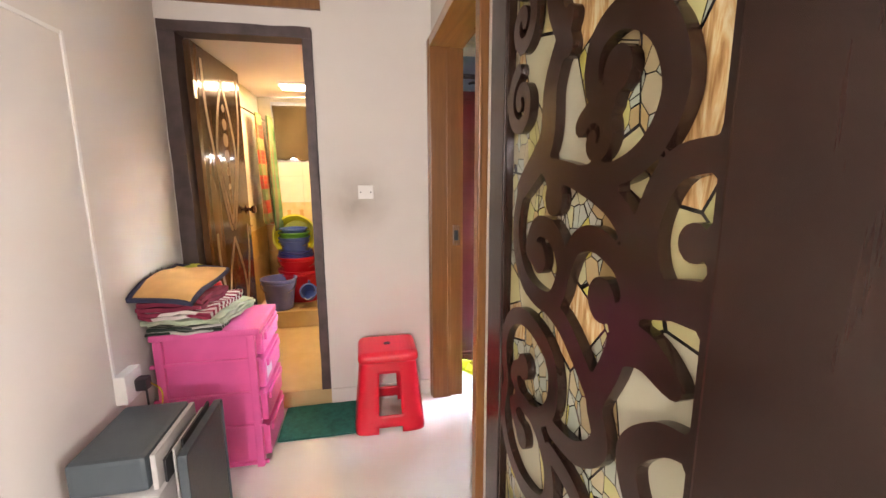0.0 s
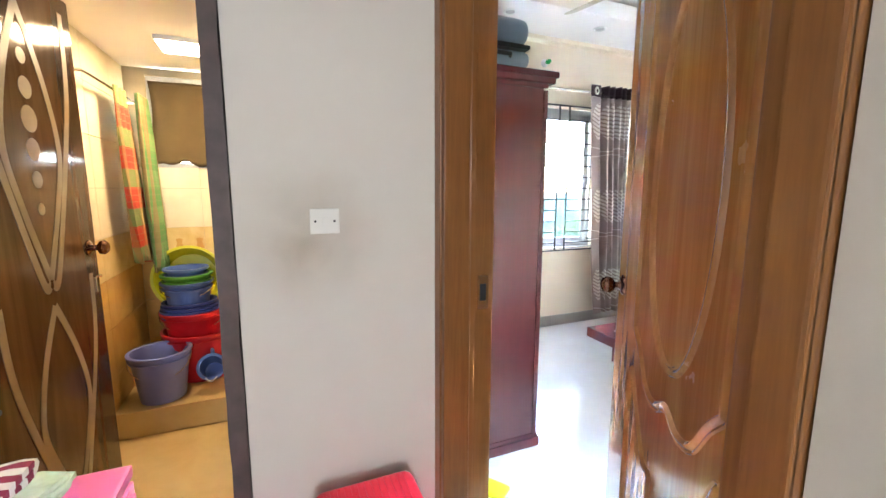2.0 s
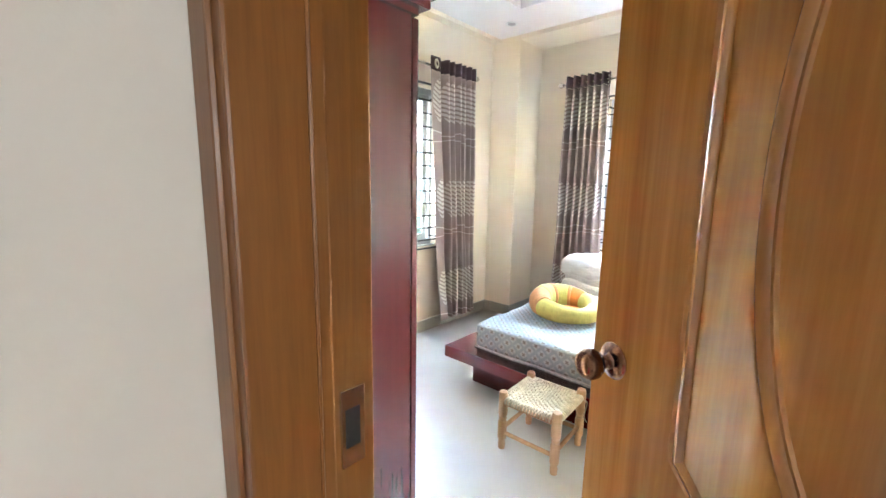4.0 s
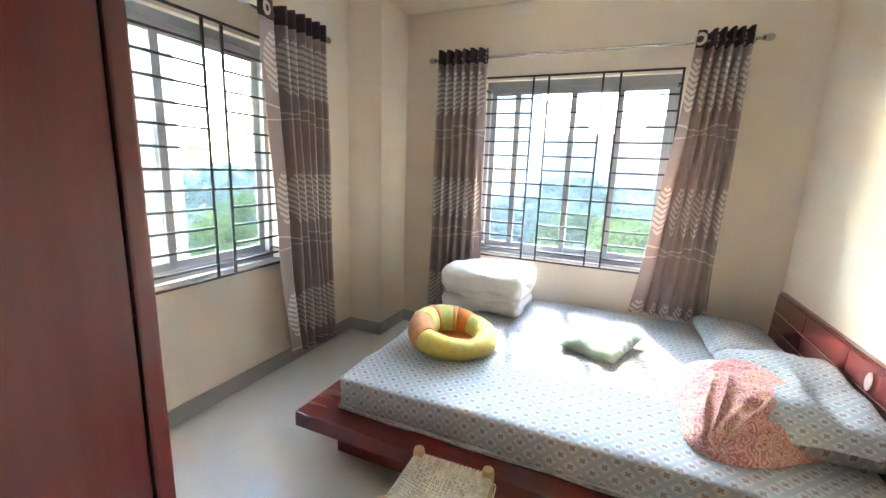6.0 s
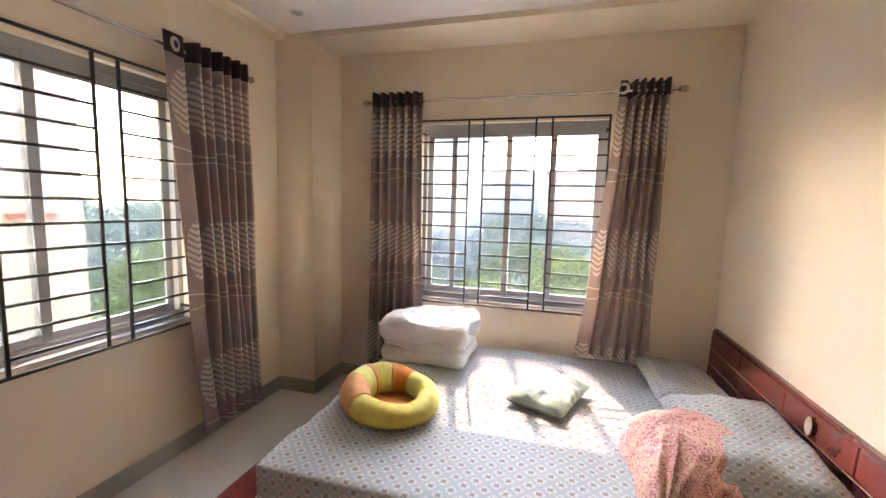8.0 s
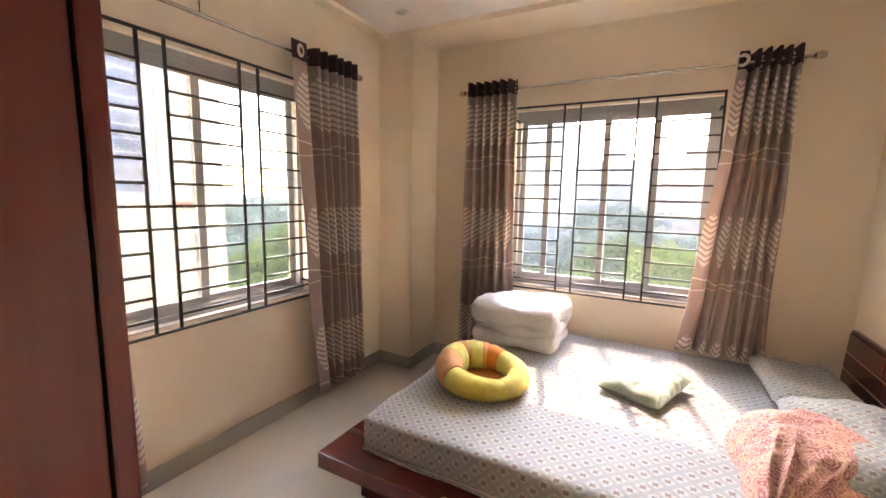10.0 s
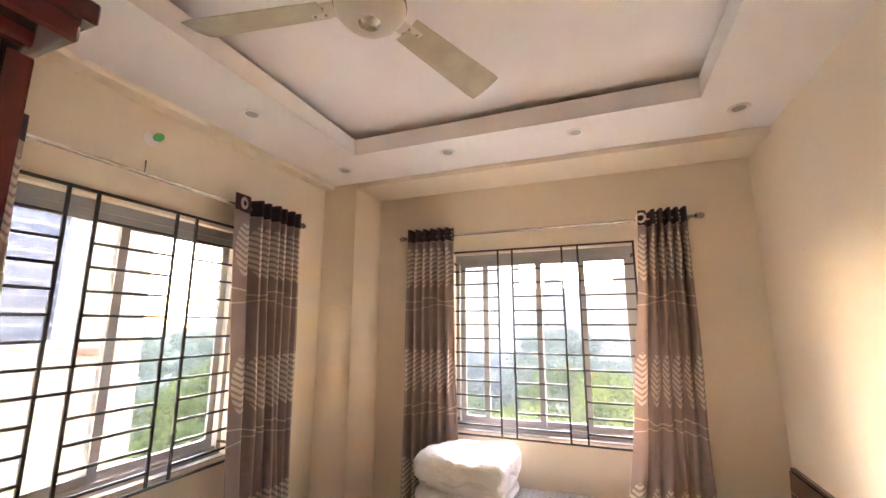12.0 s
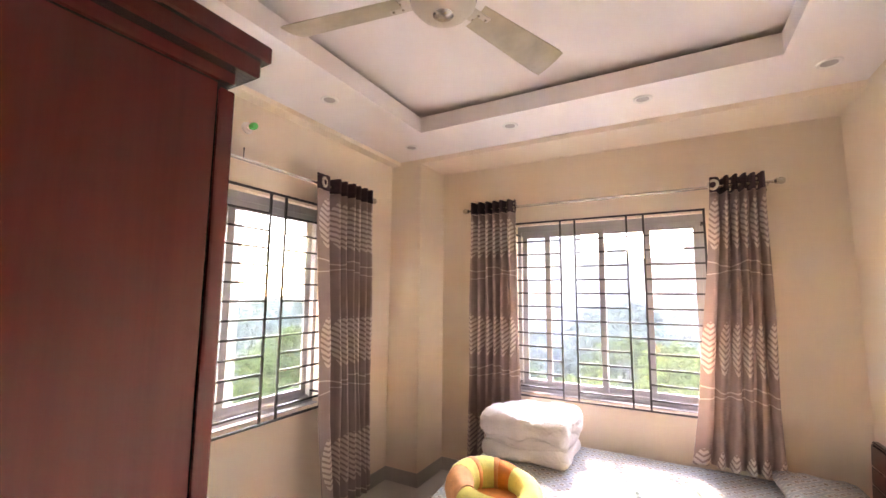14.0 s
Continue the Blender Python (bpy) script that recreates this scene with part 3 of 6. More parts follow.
def pillow(name, loc, size, rz, material, label, tilt=(0, 0), seed=0.0, crease=0.012, category="pillow"):
    bm = bmesh.new()
    n = 26
    sx, sy, h = size[0] / 2, size[1] / 2, size[2] / 2
    for side in (1, -1):
        g = []
        for i in range(n + 1):
            row = []
            for j in range(n + 1):
                u, v = -1 + 2 * i / n, -1 + 2 * j / n
                e = max(0.0, (1 - u ** 4) * (1 - v ** 4)) ** 0.55
                k = noise.fractal(Vector((u * 1.6 + seed, v * 1.6, seed)), 1.0, 2.0, 3)
                pull = 1 - 0.07 * (1 - abs(u)) * abs(v) ** 2 - 0.0
                pull2 = 1 - 0.07 * (1 - abs(v)) * abs(u) ** 2
                z = side * h * e * (1 + 0.25 * k) + crease * k * e
                if side < 0:
                    z = max(z, -h * 0.62)
                row.append(bm.verts.new((u * sx * pull2, v * sy * pull, z)))
            g.append(row)
        for i in range(n):
            for j in range(n):
                q = (g[i][j], g[i + 1][j], g[i + 1][j + 1], g[i][j + 1])
                bm.faces.new(q if side > 0 else q[::-1])
    bmesh.ops.remove_doubles(bm, verts=bm.verts, dist=0.0008)
    ob = part(name, bm, material, smooth=True)
    ob.matrix_world = pose(*loc, tilt[0], tilt[1], rz)
    return tagged(ob, label, category)


def leafy_green():
    n = Nodes("green_leaf_cushion_cloth", 0.8, spec=0.2)
    xyz = n.put("SeparateXYZ", Vector=n.co.outputs["Object"])
    ang = n.math("ARCTAN2", xyz.outputs[1], xyz.outputs[0])
    r = n.math("SQRT", n.math("ADD", n.math("POWER", xyz.outputs[0], 2.0), n.math("POWER", xyz.outputs[1], 2.0)))
    ray = n.math("SINE", n.math("MULTIPLY_ADD", ang, 14.0, n.math("MULTIPLY", r, 30.0)))
    mask = n.math("MULTIPLY", n.math("GREATER_THAN", ray, 0.1), n.math("LESS_THAN", r, 0.17))
    n.color(n.mix(n.math("MULTIPLY", mask, 0.6), n.ramp(n.noise(n.vec(), 12, 3), (0.3, (0.24, 0.32, 0.25)), (0.7, (0.33, 0.40, 0.32))), (0.55, 0.60, 0.46)))
    n.bump(n.noise(n.vec(), 14, 4), 0.4, 0.02)
    return n.m


def paisley_pink():
    n = Nodes("coral_paisley_cloth", 0.75, spec=0.25)
    v = n.vec()
    warp = n.put("VectorMath", Vector=v)
    warp.operation = "ADD"
    bend = n.put("TexNoise", Vector=v, Scale=14.0, Detail=2.0)
    scaled = n.put("VectorMath", Vector=bend.outputs["Color"])
    scaled.operation = "SCALE"
    scaled.inputs["Scale"].default_value = 0.05
    n.set(warp.inputs[1], scaled.outputs[0])
    vor = n.put("TexVoronoi", Vector=warp.outputs[0], Scale=24.0)
    sep = n.put("SeparateXYZ", Vector=vor.outputs["Color"])
    rings = n.math("SINE", n.math("MULTIPLY", vor.outputs["Distance"], 26.0))
    cell = n.ramp(sep.outputs[0], (0.0, (0.56, 0.20, 0.20)), (0.35, (0.60, 0.34, 0.20)), (0.6, (0.48, 0.15, 0.16)), (0.85, (0.56, 0.24, 0.20)))
    ring = n.mix(n.math("GREATER_THAN", rings, 0.25), cell, (0.66, 0.42, 0.33))
    n.color(n.mix(n.math("GREATER_THAN", n.noise(v, 90, 3), 0.6), ring, (0.40, 0.10, 0.09)))
    n.bump(n.noise(n.vec(scale=(1, 2.2, 1)), 16, 4, 0.6, 1.5), 0.4, 0.012)
    return n.m


M["pillow_print"] = bedsheet("printed_pillowcase", 0.07)
M["green_cloth"], M["paisley"] = leafy_green(), paisley_pink()
pillow("pillow", (4.33, 1.95, 0.475), (0.66, 0.42, 0.13), 2, M["pillow_print"], "flat grey flower-printed pillow by the headboard", (4, 0), 1.0)
pillow("pillow", (3.575, 1.915, 0.512), (0.80, 0.48, 0.24), -2, M["pillow_print"], "plump grey flower-printed pillow by the headboard", (-4, 0), 4.0)
pillow("cushion", (3.92, 2.71, 0.477), (0.42, 0.33, 0.105), -22, M["green_cloth"], "small green cushion with a pale leaf print", (0, -3), 8.0, 0.006, category="cushion")


def bundle(name, loc, rx, ry, h, rz, material, label):
    """A crumpled heap of cloth with folds running to a gathered end."""
    bm = bmesh.new()
    n, k = 110, 40
    rings = []
    for i in range(k + 1):
        q = i / k
        ring = []
        for j in range(n):
            a = 2 * math.pi * j / n
            out = 1 + 0.10 * noise.noise(Vector((math.cos(a) * 1.4, math.sin(a) * 1.4, 3.3))) + 0.03 * math.sin(5 * a + 1)
            x = q * out * rx * math.cos(a)
            y = q * out * ry * math.sin(a) * (1.0 + 0.50 * math.cos(a))
            z = h * max(0.0, 1 - q ** 2.6) ** 0.6 * (0.9 + 0.25 * x / rx)
            near = max(0.0, 1 - math.hypot(x + rx, y) / (1.5 * rx))
            phi = math.atan2(y, x + rx * 1.15)
            rid = 1 - 2 * abs(noise.noise(Vector((phi * 5.5, math.hypot(x + rx, y) * 3.0, 1.7))))
            cross = 1 - 2 * abs(noise.noise(Vector((x * 9 + y * 5, y * 7 - x * 2, 5.2))))
            soft = (q * (1.02 - q) * 4) ** 0.6
            z += (0.032 * near ** 0.7 * (rid - 0.4) + 0.016 * (cross - 0.5)) * soft + 0.014 * noise.noise(Vector((x * 12, y * 12, 8))) * soft
            if q == 1:
                z = 0.0
            ring.append(bm.verts.new((x, y, max(0.0, z))))
        rings.append(ring)
    for p, q in zip(rings[1:], rings[2:]):
        for j in range(n):
            bm.faces.new((p[j], q[j], q[(j + 1) % n], p[(j + 1) % n]))
    bm.faces.new(rings[1])
    for v in rings[0]:
        bm.verts.remove(v)
    bmesh.ops.recalc_face_normals(bm, faces=bm.faces)
    ob = part(name, bm, material, smooth=True)
    ob.matrix_world = pose(*loc, 0, 0, rz)
    return tagged(ob, label, "cloth")


bundle("gathered_cloth", (3.40, 2.135, 0.436), 0.375, 0.285, 0.20, -28, M["paisley"], "crumpled coral paisley cloth bundle against the pillow")

quilt = thing("folded_quilt", (4.35, 3.54, 0.43), "white quilt folded in a thick stack on the bed", "quilt")
for k, (z0, z1, dx, am) in enumerate(((0.0, 0.105, 0.0, 0.022), (0.08, 0.185, 0.016, 0.026), (0.15, 0.30, -0.012, 0.042))):
    part("fold", soft_box(-0.225 + dx, -0.295, z0, 0.225 + dx, 0.285, z1, 0.05, 36, am, 4.2, k * 5.0), M["sheet_white"], quilt, smooth=True)


def bread_ring(loc):
    """A stuffed ring in a croissant shape with striped segments."""
    root = thing("pet_bed", loc, "stuffed croissant-shaped ring bed in yellow and orange plush", "pet bed")
    yellow = plain("yellow_plush", (0.62, 0.50, 0.12), 0.95, var=0.15, scale=25, bump=0.4)
    orange = plain("orange_plush", (0.66, 0.20, 0.035), 0.95, var=0.15, scale=25, bump=0.4)
    pale = plain("pale_yellow_plush", (0.56, 0.52, 0.15), 0.95, var=0.15, scale=25, bump=0.4)
    peach = plain("peach_plush", (0.64, 0.28, 0.11), 0.95, var=0.15, scale=25, bump=0.4)
    segs = ((150, 232, yellow, 0.070, 0.052), (232, 292, yellow, 0.053, 0.060), (292, 345, pale, 0.060, 0.072), (345, 372, orange, 0.072, 0.086), (372, 382, peach, 0.086, 0.09), (382, 414, pale, 0.09, 0.094), (414, 426, peach, 0.094, 0.095), (426, 458, pale, 0.095, 0.093), (458, 510, peach, 0.092, 0.074))
    for a0, a1, mt, ra, rb in segs:
        bm = bmesh.new()
        rings = []
        for i in range(9):
            a = radians(a0 + (a1 - a0) * i / 8)
            r = ra + (rb - ra) * i / 8
            bulge = 0.95 + 0.05 * math.sin(math.pi * i / 8) ** 0.5
            c = Vector((0.178 * math.cos(a), 0.190 * math.sin(a), r * 0.95))
            ring = []
            for k in range(16):
                b = 2 * math.pi * k / 16
                rr = (0.5 * r + 0.034) * bulge
                ring.append(bm.verts.new(c + Vector((math.cos(a), math.sin(a), 0)) * rr * math.cos(b) + Vector((0, 0, r * bulge * math.sin(b)))))
            rings.append(ring)
        for p, q in zip(rings, rings[1:]):
            for k in range(16):
                bm.faces.new((p[k], q[k], q[(k + 1) % 16], p[(k + 1) % 16]))
        bm.faces.new(rings[0])
        bm.faces.new(rings[-1][::-1])
        bmesh.ops.recalc_face_normals(bm, faces=bm.faces)
        part("segment", bm, mt, root, smooth=True)
    part("base_pad", lathe([(0, 0.0), (0.15, 0.0), (0.16, 0.012), (0.14, 0.034), (0, 0.045)], sides=32), orange, root, "orange inner pad", smooth=True)


bread_ring((3.54, 3.49, 0.436))


# ---- wardrobe and suitcase ----
ward = thing("wardrobe", (ROOM_X + 0.004, 3.205, 0), "tall red-brown mahogany wardrobe with a moulded cornice", "wardrobe")
part("side_panel", box(0, 0, 0.06, 0.545, 0.025, 1.845, 0.002), M["mahogany"], ward, "flat varnished side panel")
part("side_panel", box(0, 1.155, 0.06, 0.545, 1.18, 1.845, 0.002), M["mahogany"], ward)
part("back_panel", box(0, 0.025, 0.06, 0.012, 1.155, 1.845), M["mahogany"], ward)
part("front_stile", box(0.548, -0.002, 0.06, 0.572, 0.06, 1.835, 0.004), M["mahogany"], ward)
for k in (0, 1):
    d = part("door", box(0.55, 0.064 + k * 0.556, 0.07, 0.574, 0.616 + k * 0.556, 1.83, 0.004), M["mahogany"], ward)
    part("handle", tube([(0.574, 0.60 + k * 0.04, 0.95), (0.60, 0.60 + k * 0.04, 0.96), (0.60, 0.60 + k * 0.04, 1.06), (0.574, 0.60 + k * 0.04, 1.07)], 0.006), M["dark_metal"], d)
bm = box(0, -0.016, 0, 0.585, 1.196, 0.05, 0.006)
box(0, -0.008, 0.05, 0.575, 1.188, 0.072, 0.008, bm)
part("plinth", bm, M["mahogany"], ward, "moulded plinth with a chipped corner")
bm = box(0, -0.012, 1.84, 0.565, 1.192, 1.862, 0.006)
box(0, -0.035, 1.858, 0.592, 1.215, 1.888, 0.010, bm, 3)
box(0, -0.045, 1.884, 0.602, 1.225, 1.912, 0.007, bm, 3)
part("cornice", bm, M["mahogany"], ward, "stepped cornice moulding")

M["case"] = plain("grey_blue_shell", (0.14, 0.19, 0.24), 0.35, var=0.1, scale=8)
M["case_dark"] = plain("black_case_trim", (0.018, 0.018, 0.02), 0.5)
case = thing("suitcase", (ROOM_X + 0.02, 3.22, 1.912), "grey-blue hard-shell suitcase lying on the wardrobe", "suitcase")
part("lower_shell", soft_box(0, 0, 0.012, 0.47, 0.62, 0.10, 0.04, 12, 0), M["case"], case, smooth=True)
part("zip_band", soft_box(0.004, 0.004, 0.098, 0.466, 0.616, 0.125, 0.012, 8, 0), M["case_dark"], case, "black zip band", smooth=True)
part("upper_shell", soft_box(0, 0, 0.122, 0.47, 0.62, 0.245, 0.055, 14, 0), M["case"], case, smooth=True)
part("handle", tube([(0.17, 0.0, 0.06), (0.18, -0.022, 0.062), (0.34, -0.022, 0.062), (0.35, 0.0, 0.06)], 0.009), M["case_dark"], case, "black carrying handle", smooth=True)
for x in (0.06, 0.41):
    for y in (0.06, 0.56):
        part("stud", lathe([(0, 0), (0.012, 0), (0.012, 0.012), (0, 0.013)], m=Matrix.Translation((x, y, 0)), sides=12), M["case_dark"], case)

# ---- bedroom door ----
frame_root = thing("door_frame_bedroom", (0, 0, 0), "varnished teak door frame of the bedroom", "door frame", kind="structure")
J0, J1 = 1.035, 1.225


def jamb_profile(y_wall, s):
    """A rebated upright: s is the side on which the opening lies."""
    bm = box(J0, y_wall, 0, J0 + 0.115, y_wall + s * 0.072, 2.045, 0.004)
    box(J0 + 0.115, y_wall, 0, J1, y_wall + s * 0.058, 2.045, 0.003, bm)
    box(J0 - 0.006, y_wall, 0, J0 + 0.012, y_wall + s * 0.050, 2.09, 0.005, bm)
    for x in (J0 + 0.092,):
        tube([(x, y_wall + s * 0.0715, 0.02), (x, y_wall + s * 0.0715, 2.03)], 0.0035, bm, 6)
    return bm


part("jamb", jamb_profile(2.789, -1), M["jamb"], frame_root, "jamb with a brass strike plate")
part("jamb", jamb_profile(1.737, 1), M["jamb"], frame_root)
part("head", box(J0, 1.737, 2.045, J1, 2.789, 2.098, 0.004), M["teak_x"], frame_root)
bm = box(1.165, 2.727, 0.955, 1.205, 2.731, 1.075, 0.001)
strike = part("strike_plate", bm, M["steel"], frame_root, "worn steel strike plate")
part("strike_hole", box(1.172, 2.7262, 0.985, 1.196, 2.7275, 1.045), M["black_metal"], strike)

DOOR_ANGLE = 59.3
leaf = thing("bedroom_door", (1.205, 1.815, 0.008), "half-open varnished wooden door with moulded oval panels", "door", rz=DOOR_ANGLE)
LW, LH, LT = 0.85, 2.03, 0.036


def door_veneer():
    n = Nodes("door_veneer", 0.22)
    v = n.vec(scale=(7, 7, 0.55))
    a = n.noise(v, 1.3, 6, 0.6, 1.8)
    b = n.noise(n.vec(scale=(40, 40, 1.2)), 3, 4)
    n.color(n.ramp(n.math("MULTIPLY_ADD", b, 0.3, n.math("MULTIPLY", a, 0.75)), (0.30, (0.32, 0.122, 0.027)), (0.52, (0.44, 0.19, 0.045)), (0.75, (0.57, 0.275, 0.078))))
    n.rough(n.math("MULTIPLY_ADD", n.noise(n.vec(), 9, 4), 0.22, 0.12))
    n.b.inputs["Coat Weight"].default_value = 0.9
    n.b.inputs["Coat Roughness"].default_value = 0.1
    n.bump(n.math("MULTIPLY_ADD", b, 0.4, n.noise(n.vec(), 5, 2)), 0.05, 0.006)
    return n.m


M["veneer"] = door_veneer()
slab = part("slab", box(0, -LT / 2, 0, LW, LT / 2, LH, 0.003), M["veneer"], leaf)


def moulding(points, name="moulding", r=0.011, closed=False, face=1, mat_=None):
    """A half-round strip along a line drawn on the leaf: points are (along, z)."""
    pts = [Vector((a, face * (LT / 2 - 0.001), z)) for a, z in points]
    bm = bmesh.new()
    rings = []
    n = len(pts)
    for i, p in enumerate(pts):
        a, b = (pts[(i - 1) % n], pts[(i + 1) % n]) if closed else (pts[max(0, i - 1)], pts[min(n - 1, i + 1)])
        d = (b - a).normalized()
        s = Vector((d.z, 0, -d.x))
        ring = []
        for o, hgt in ((-1.3, 0), (-0.95, 0.5), (-0.45, 0.25), (0.1, 0.85), (0.6, 0.95), (1.0, 0.55), (1.25, 0)):
            ring.append(bm.verts.new(p + s * r * o + Vector((0, face * hgt * r, 0))))
        rings.append(ring)
    pairs = list(zip(rings, rings[1:])) + ([(rings[-1], rings[0])] if closed else [])
    for p, q in pairs:
        for k in range(len(p) - 1):
            bm.faces.new((p[k], p[k + 1], q[k + 1], q[k]))
    bmesh.ops.recalc_face_normals(bm, faces=bm.faces)
    return part(name, bm, mat_ or M["veneer"], slab, smooth=True)


def curve(*pts, n=10):
    """A smooth line through the points."""
    out = []
    for i in range(len(pts) - 1):
        p0, p1, p2, p3 = pts[max(0, i - 1)], pts[i], pts[i + 1], pts[min(len(pts) - 1, i + 2)]
        for k in range(n):
            t = k / n
            out.append(tuple(0.5 * (2 * b + (c - a) * t + (2 * a - 5 * b + 4 * c - d) * t * t + (3 * b - a - 3 * c + d) * t ** 3) for a, b, c, d in zip(p0, p1, p2, p3)))
    return out + [pts[-1]]


for face in (1, -1):
    moulding([(0.39 + 0.172 * math.cos(a), 1.375 + 0.445 * math.sin(a)) for a in (2 * math.pi * k / 60 for k in range(60))], closed=True, face=face)
    moulding([(0.65, 1.90), (0.65, 1.4), (0.645, 0.95)] + curve((0.645, 0.95), (0.59, 0.90), (0.53, 0.82), (0.46, 0.80), (0.39, 0.83), (0.32, 0.80), (0.25, 0.82), (0.19, 0.90), (0.14, 0.95))[1:] + [(0.14, 1.4), (0.14, 1.90)] + curve((0.14, 1.90), (0.25, 1.93), (0.39, 1.95), (0.54, 1.93), (0.65, 1.90))[1:-1], closed=True, face=face)
    moulding(curve((0.655, 0.14), (0.655, 0.45), (0.652, 0.80), (0.60, 0.74), (0.55, 0.66), (0.50, 0.60), (0.46, 0.60))[:-1] + curve((0.46, 0.60), (0.46, 0.3), (0.46, 0.14)), face=face)
    moulding(curve((0.13, 0.14), (0.13, 0.45), (0.133, 0.80), (0.18, 0.74), (0.23, 0.66), (0.28, 0.60), (0.32, 0.60))[:-1] + curve((0.32, 0.60), (0.32, 0.3), (0.32, 0.14)), face=face)
    moulding([(0.13, 0.14), (0.39, 0.12), (0.655, 0.14)], face=face)
    km = Matrix.Translation((LW - 0.058, face * LT / 2, 1.045)) @ Vector((0, face, 0)).to_track_quat("Z", "Y").to_matrix().to_4x4()
    rose = part("rose", lathe([(0, 0), (0.032, 0), (0.034, 0.003), (0.028, 0.009), (0.015, 0.012), (0.011, 0.02), (0.011, 0.032)], m=km, sides=28), M["dark_metal"], leaf, "bronze knob rose", smooth=True)
    part("knob", lathe([(0.011, 0.03), (0.02, 0.034), (0.027, 0.045), (0.028, 0.056), (0.022, 0.068), (0.012, 0.073), (0, 0.074)], m=km, sides=28), M["dark_metal"], rose, "round bronze door knob", smooth=True)
part("latch_plate", box(LW - 0.0005, -0.011, 0.98, LW + 0.002, 0.011, 1.11, 0.0005), M["steel"], leaf)
for z in (0.22, 1.02, 1.82):
    part("hinge", tube([(-0.006, LT / 2 - 0.03, z - 0.045), (-0.006, LT / 2 - 0.03, z + 0.045)], 0.007), M["steel"], leaf, smooth=True)


# ---- entry door with carved scrollwork ----
def stained_glass():
    """Leaded glass: plain cream sheets, a mosaic of pale panes with yellow petals, and amber streaks."""
    n = Nodes("leaded_cream_glass", 0.06)
    v = n.vec(scale=(1, 1, 0.8))
    fine = n.put("TexVoronoi", Vector=v, Scale=30.0)
    edge = n.t.nodes.new("ShaderNodeTexVoronoi")
    edge.feature = "DISTANCE_TO_EDGE"
    n.set(edge.inputs["Vector"], v)
    edge.inputs["Scale"].default_value = 30.0
    wide = n.t.nodes.new("ShaderNodeTexVoronoi")
    wide.feature = "DISTANCE_TO_EDGE"
    n.set(wide.inputs["Vector"], v)
    wide.inputs["Scale"].default_value = 6.5
    sheet = n.put("TexVoronoi", Vector=v, Scale=6.5)
    sep = n.put("SeparateXYZ", Vector=fine.outputs["Color"])
    ssep = n.put("SeparateXYZ", Vector=sheet.outputs["Color"])
    mosaic = n.math("GREATER_THAN", ssep.outputs[1], 0.66)
    streaky = n.math("LESS_THAN", ssep.outputs[1], 0.2)
    pane = n.ramp(sep.outputs[0], (0.0, (0.32, 0.38, 0.30)), (0.4, (0.38, 0.40, 0.32)), (0.6, (0.46, 0.43, 0.10)), (0.8, (0.37, 0.35, 0.24)), (0.95, (0.38, 0.28, 0.13)))
    cream = n.ramp(ssep.outputs[0], (0.2, (0.40, 0.385, 0.28)), (0.7, (0.46, 0.43, 0.20)))
    swirl = n.noise(n.vec(scale=(1, 9, 1.6)), 3.2, 4, 0.55, 2.5)
    amber = n.ramp(swirl, (0.34, (0.30, 0.16, 0.06)), (0.5, (0.56, 0.36, 0.16)), (0.62, (0.66, 0.58, 0.34)))
    tone = n.mix(mosaic, n.mix(streaky, cream, amber), pane)
    lead = n.math("ADD", n.math("MULTIPLY", mosaic, n.math("LESS_THAN", edge.outputs["Distance"], 0.024)), n.math("LESS_THAN", wide.outputs["Distance"], 0.012), clamp=True)
    n.color(n.mix(lead, tone, (0.015, 0.015, 0.012)))
    n.bump(n.noise(v, 20, 2), 0.05, 0.004)
    return n.m


M["stained"] = stained_glass()
entry = thing("entry_door", (1.012, 0.47, 0.01), "dark carved entry door with scroll cut-outs over leaded glass, opened against the wall", "door")
EW, EH, ET = 1.09, 2.05, 0.036
part("stile", box(0, 0.0, 0, ET, 0.30, EH, 0.004), M["entry_wood"], entry)
part("stile", box(0, EW - 0.115, 0, ET, EW, EH, 0.004), M["entry_wood"], entry)
part("rail", box(0, 0.30, 0, ET, EW - 0.115, 0.16, 0.004), M["entry_wood"], entry)
part("rail", box(0, 0.30, 1.92, ET, EW - 0.115, EH, 0.004), M["entry_wood"], entry)


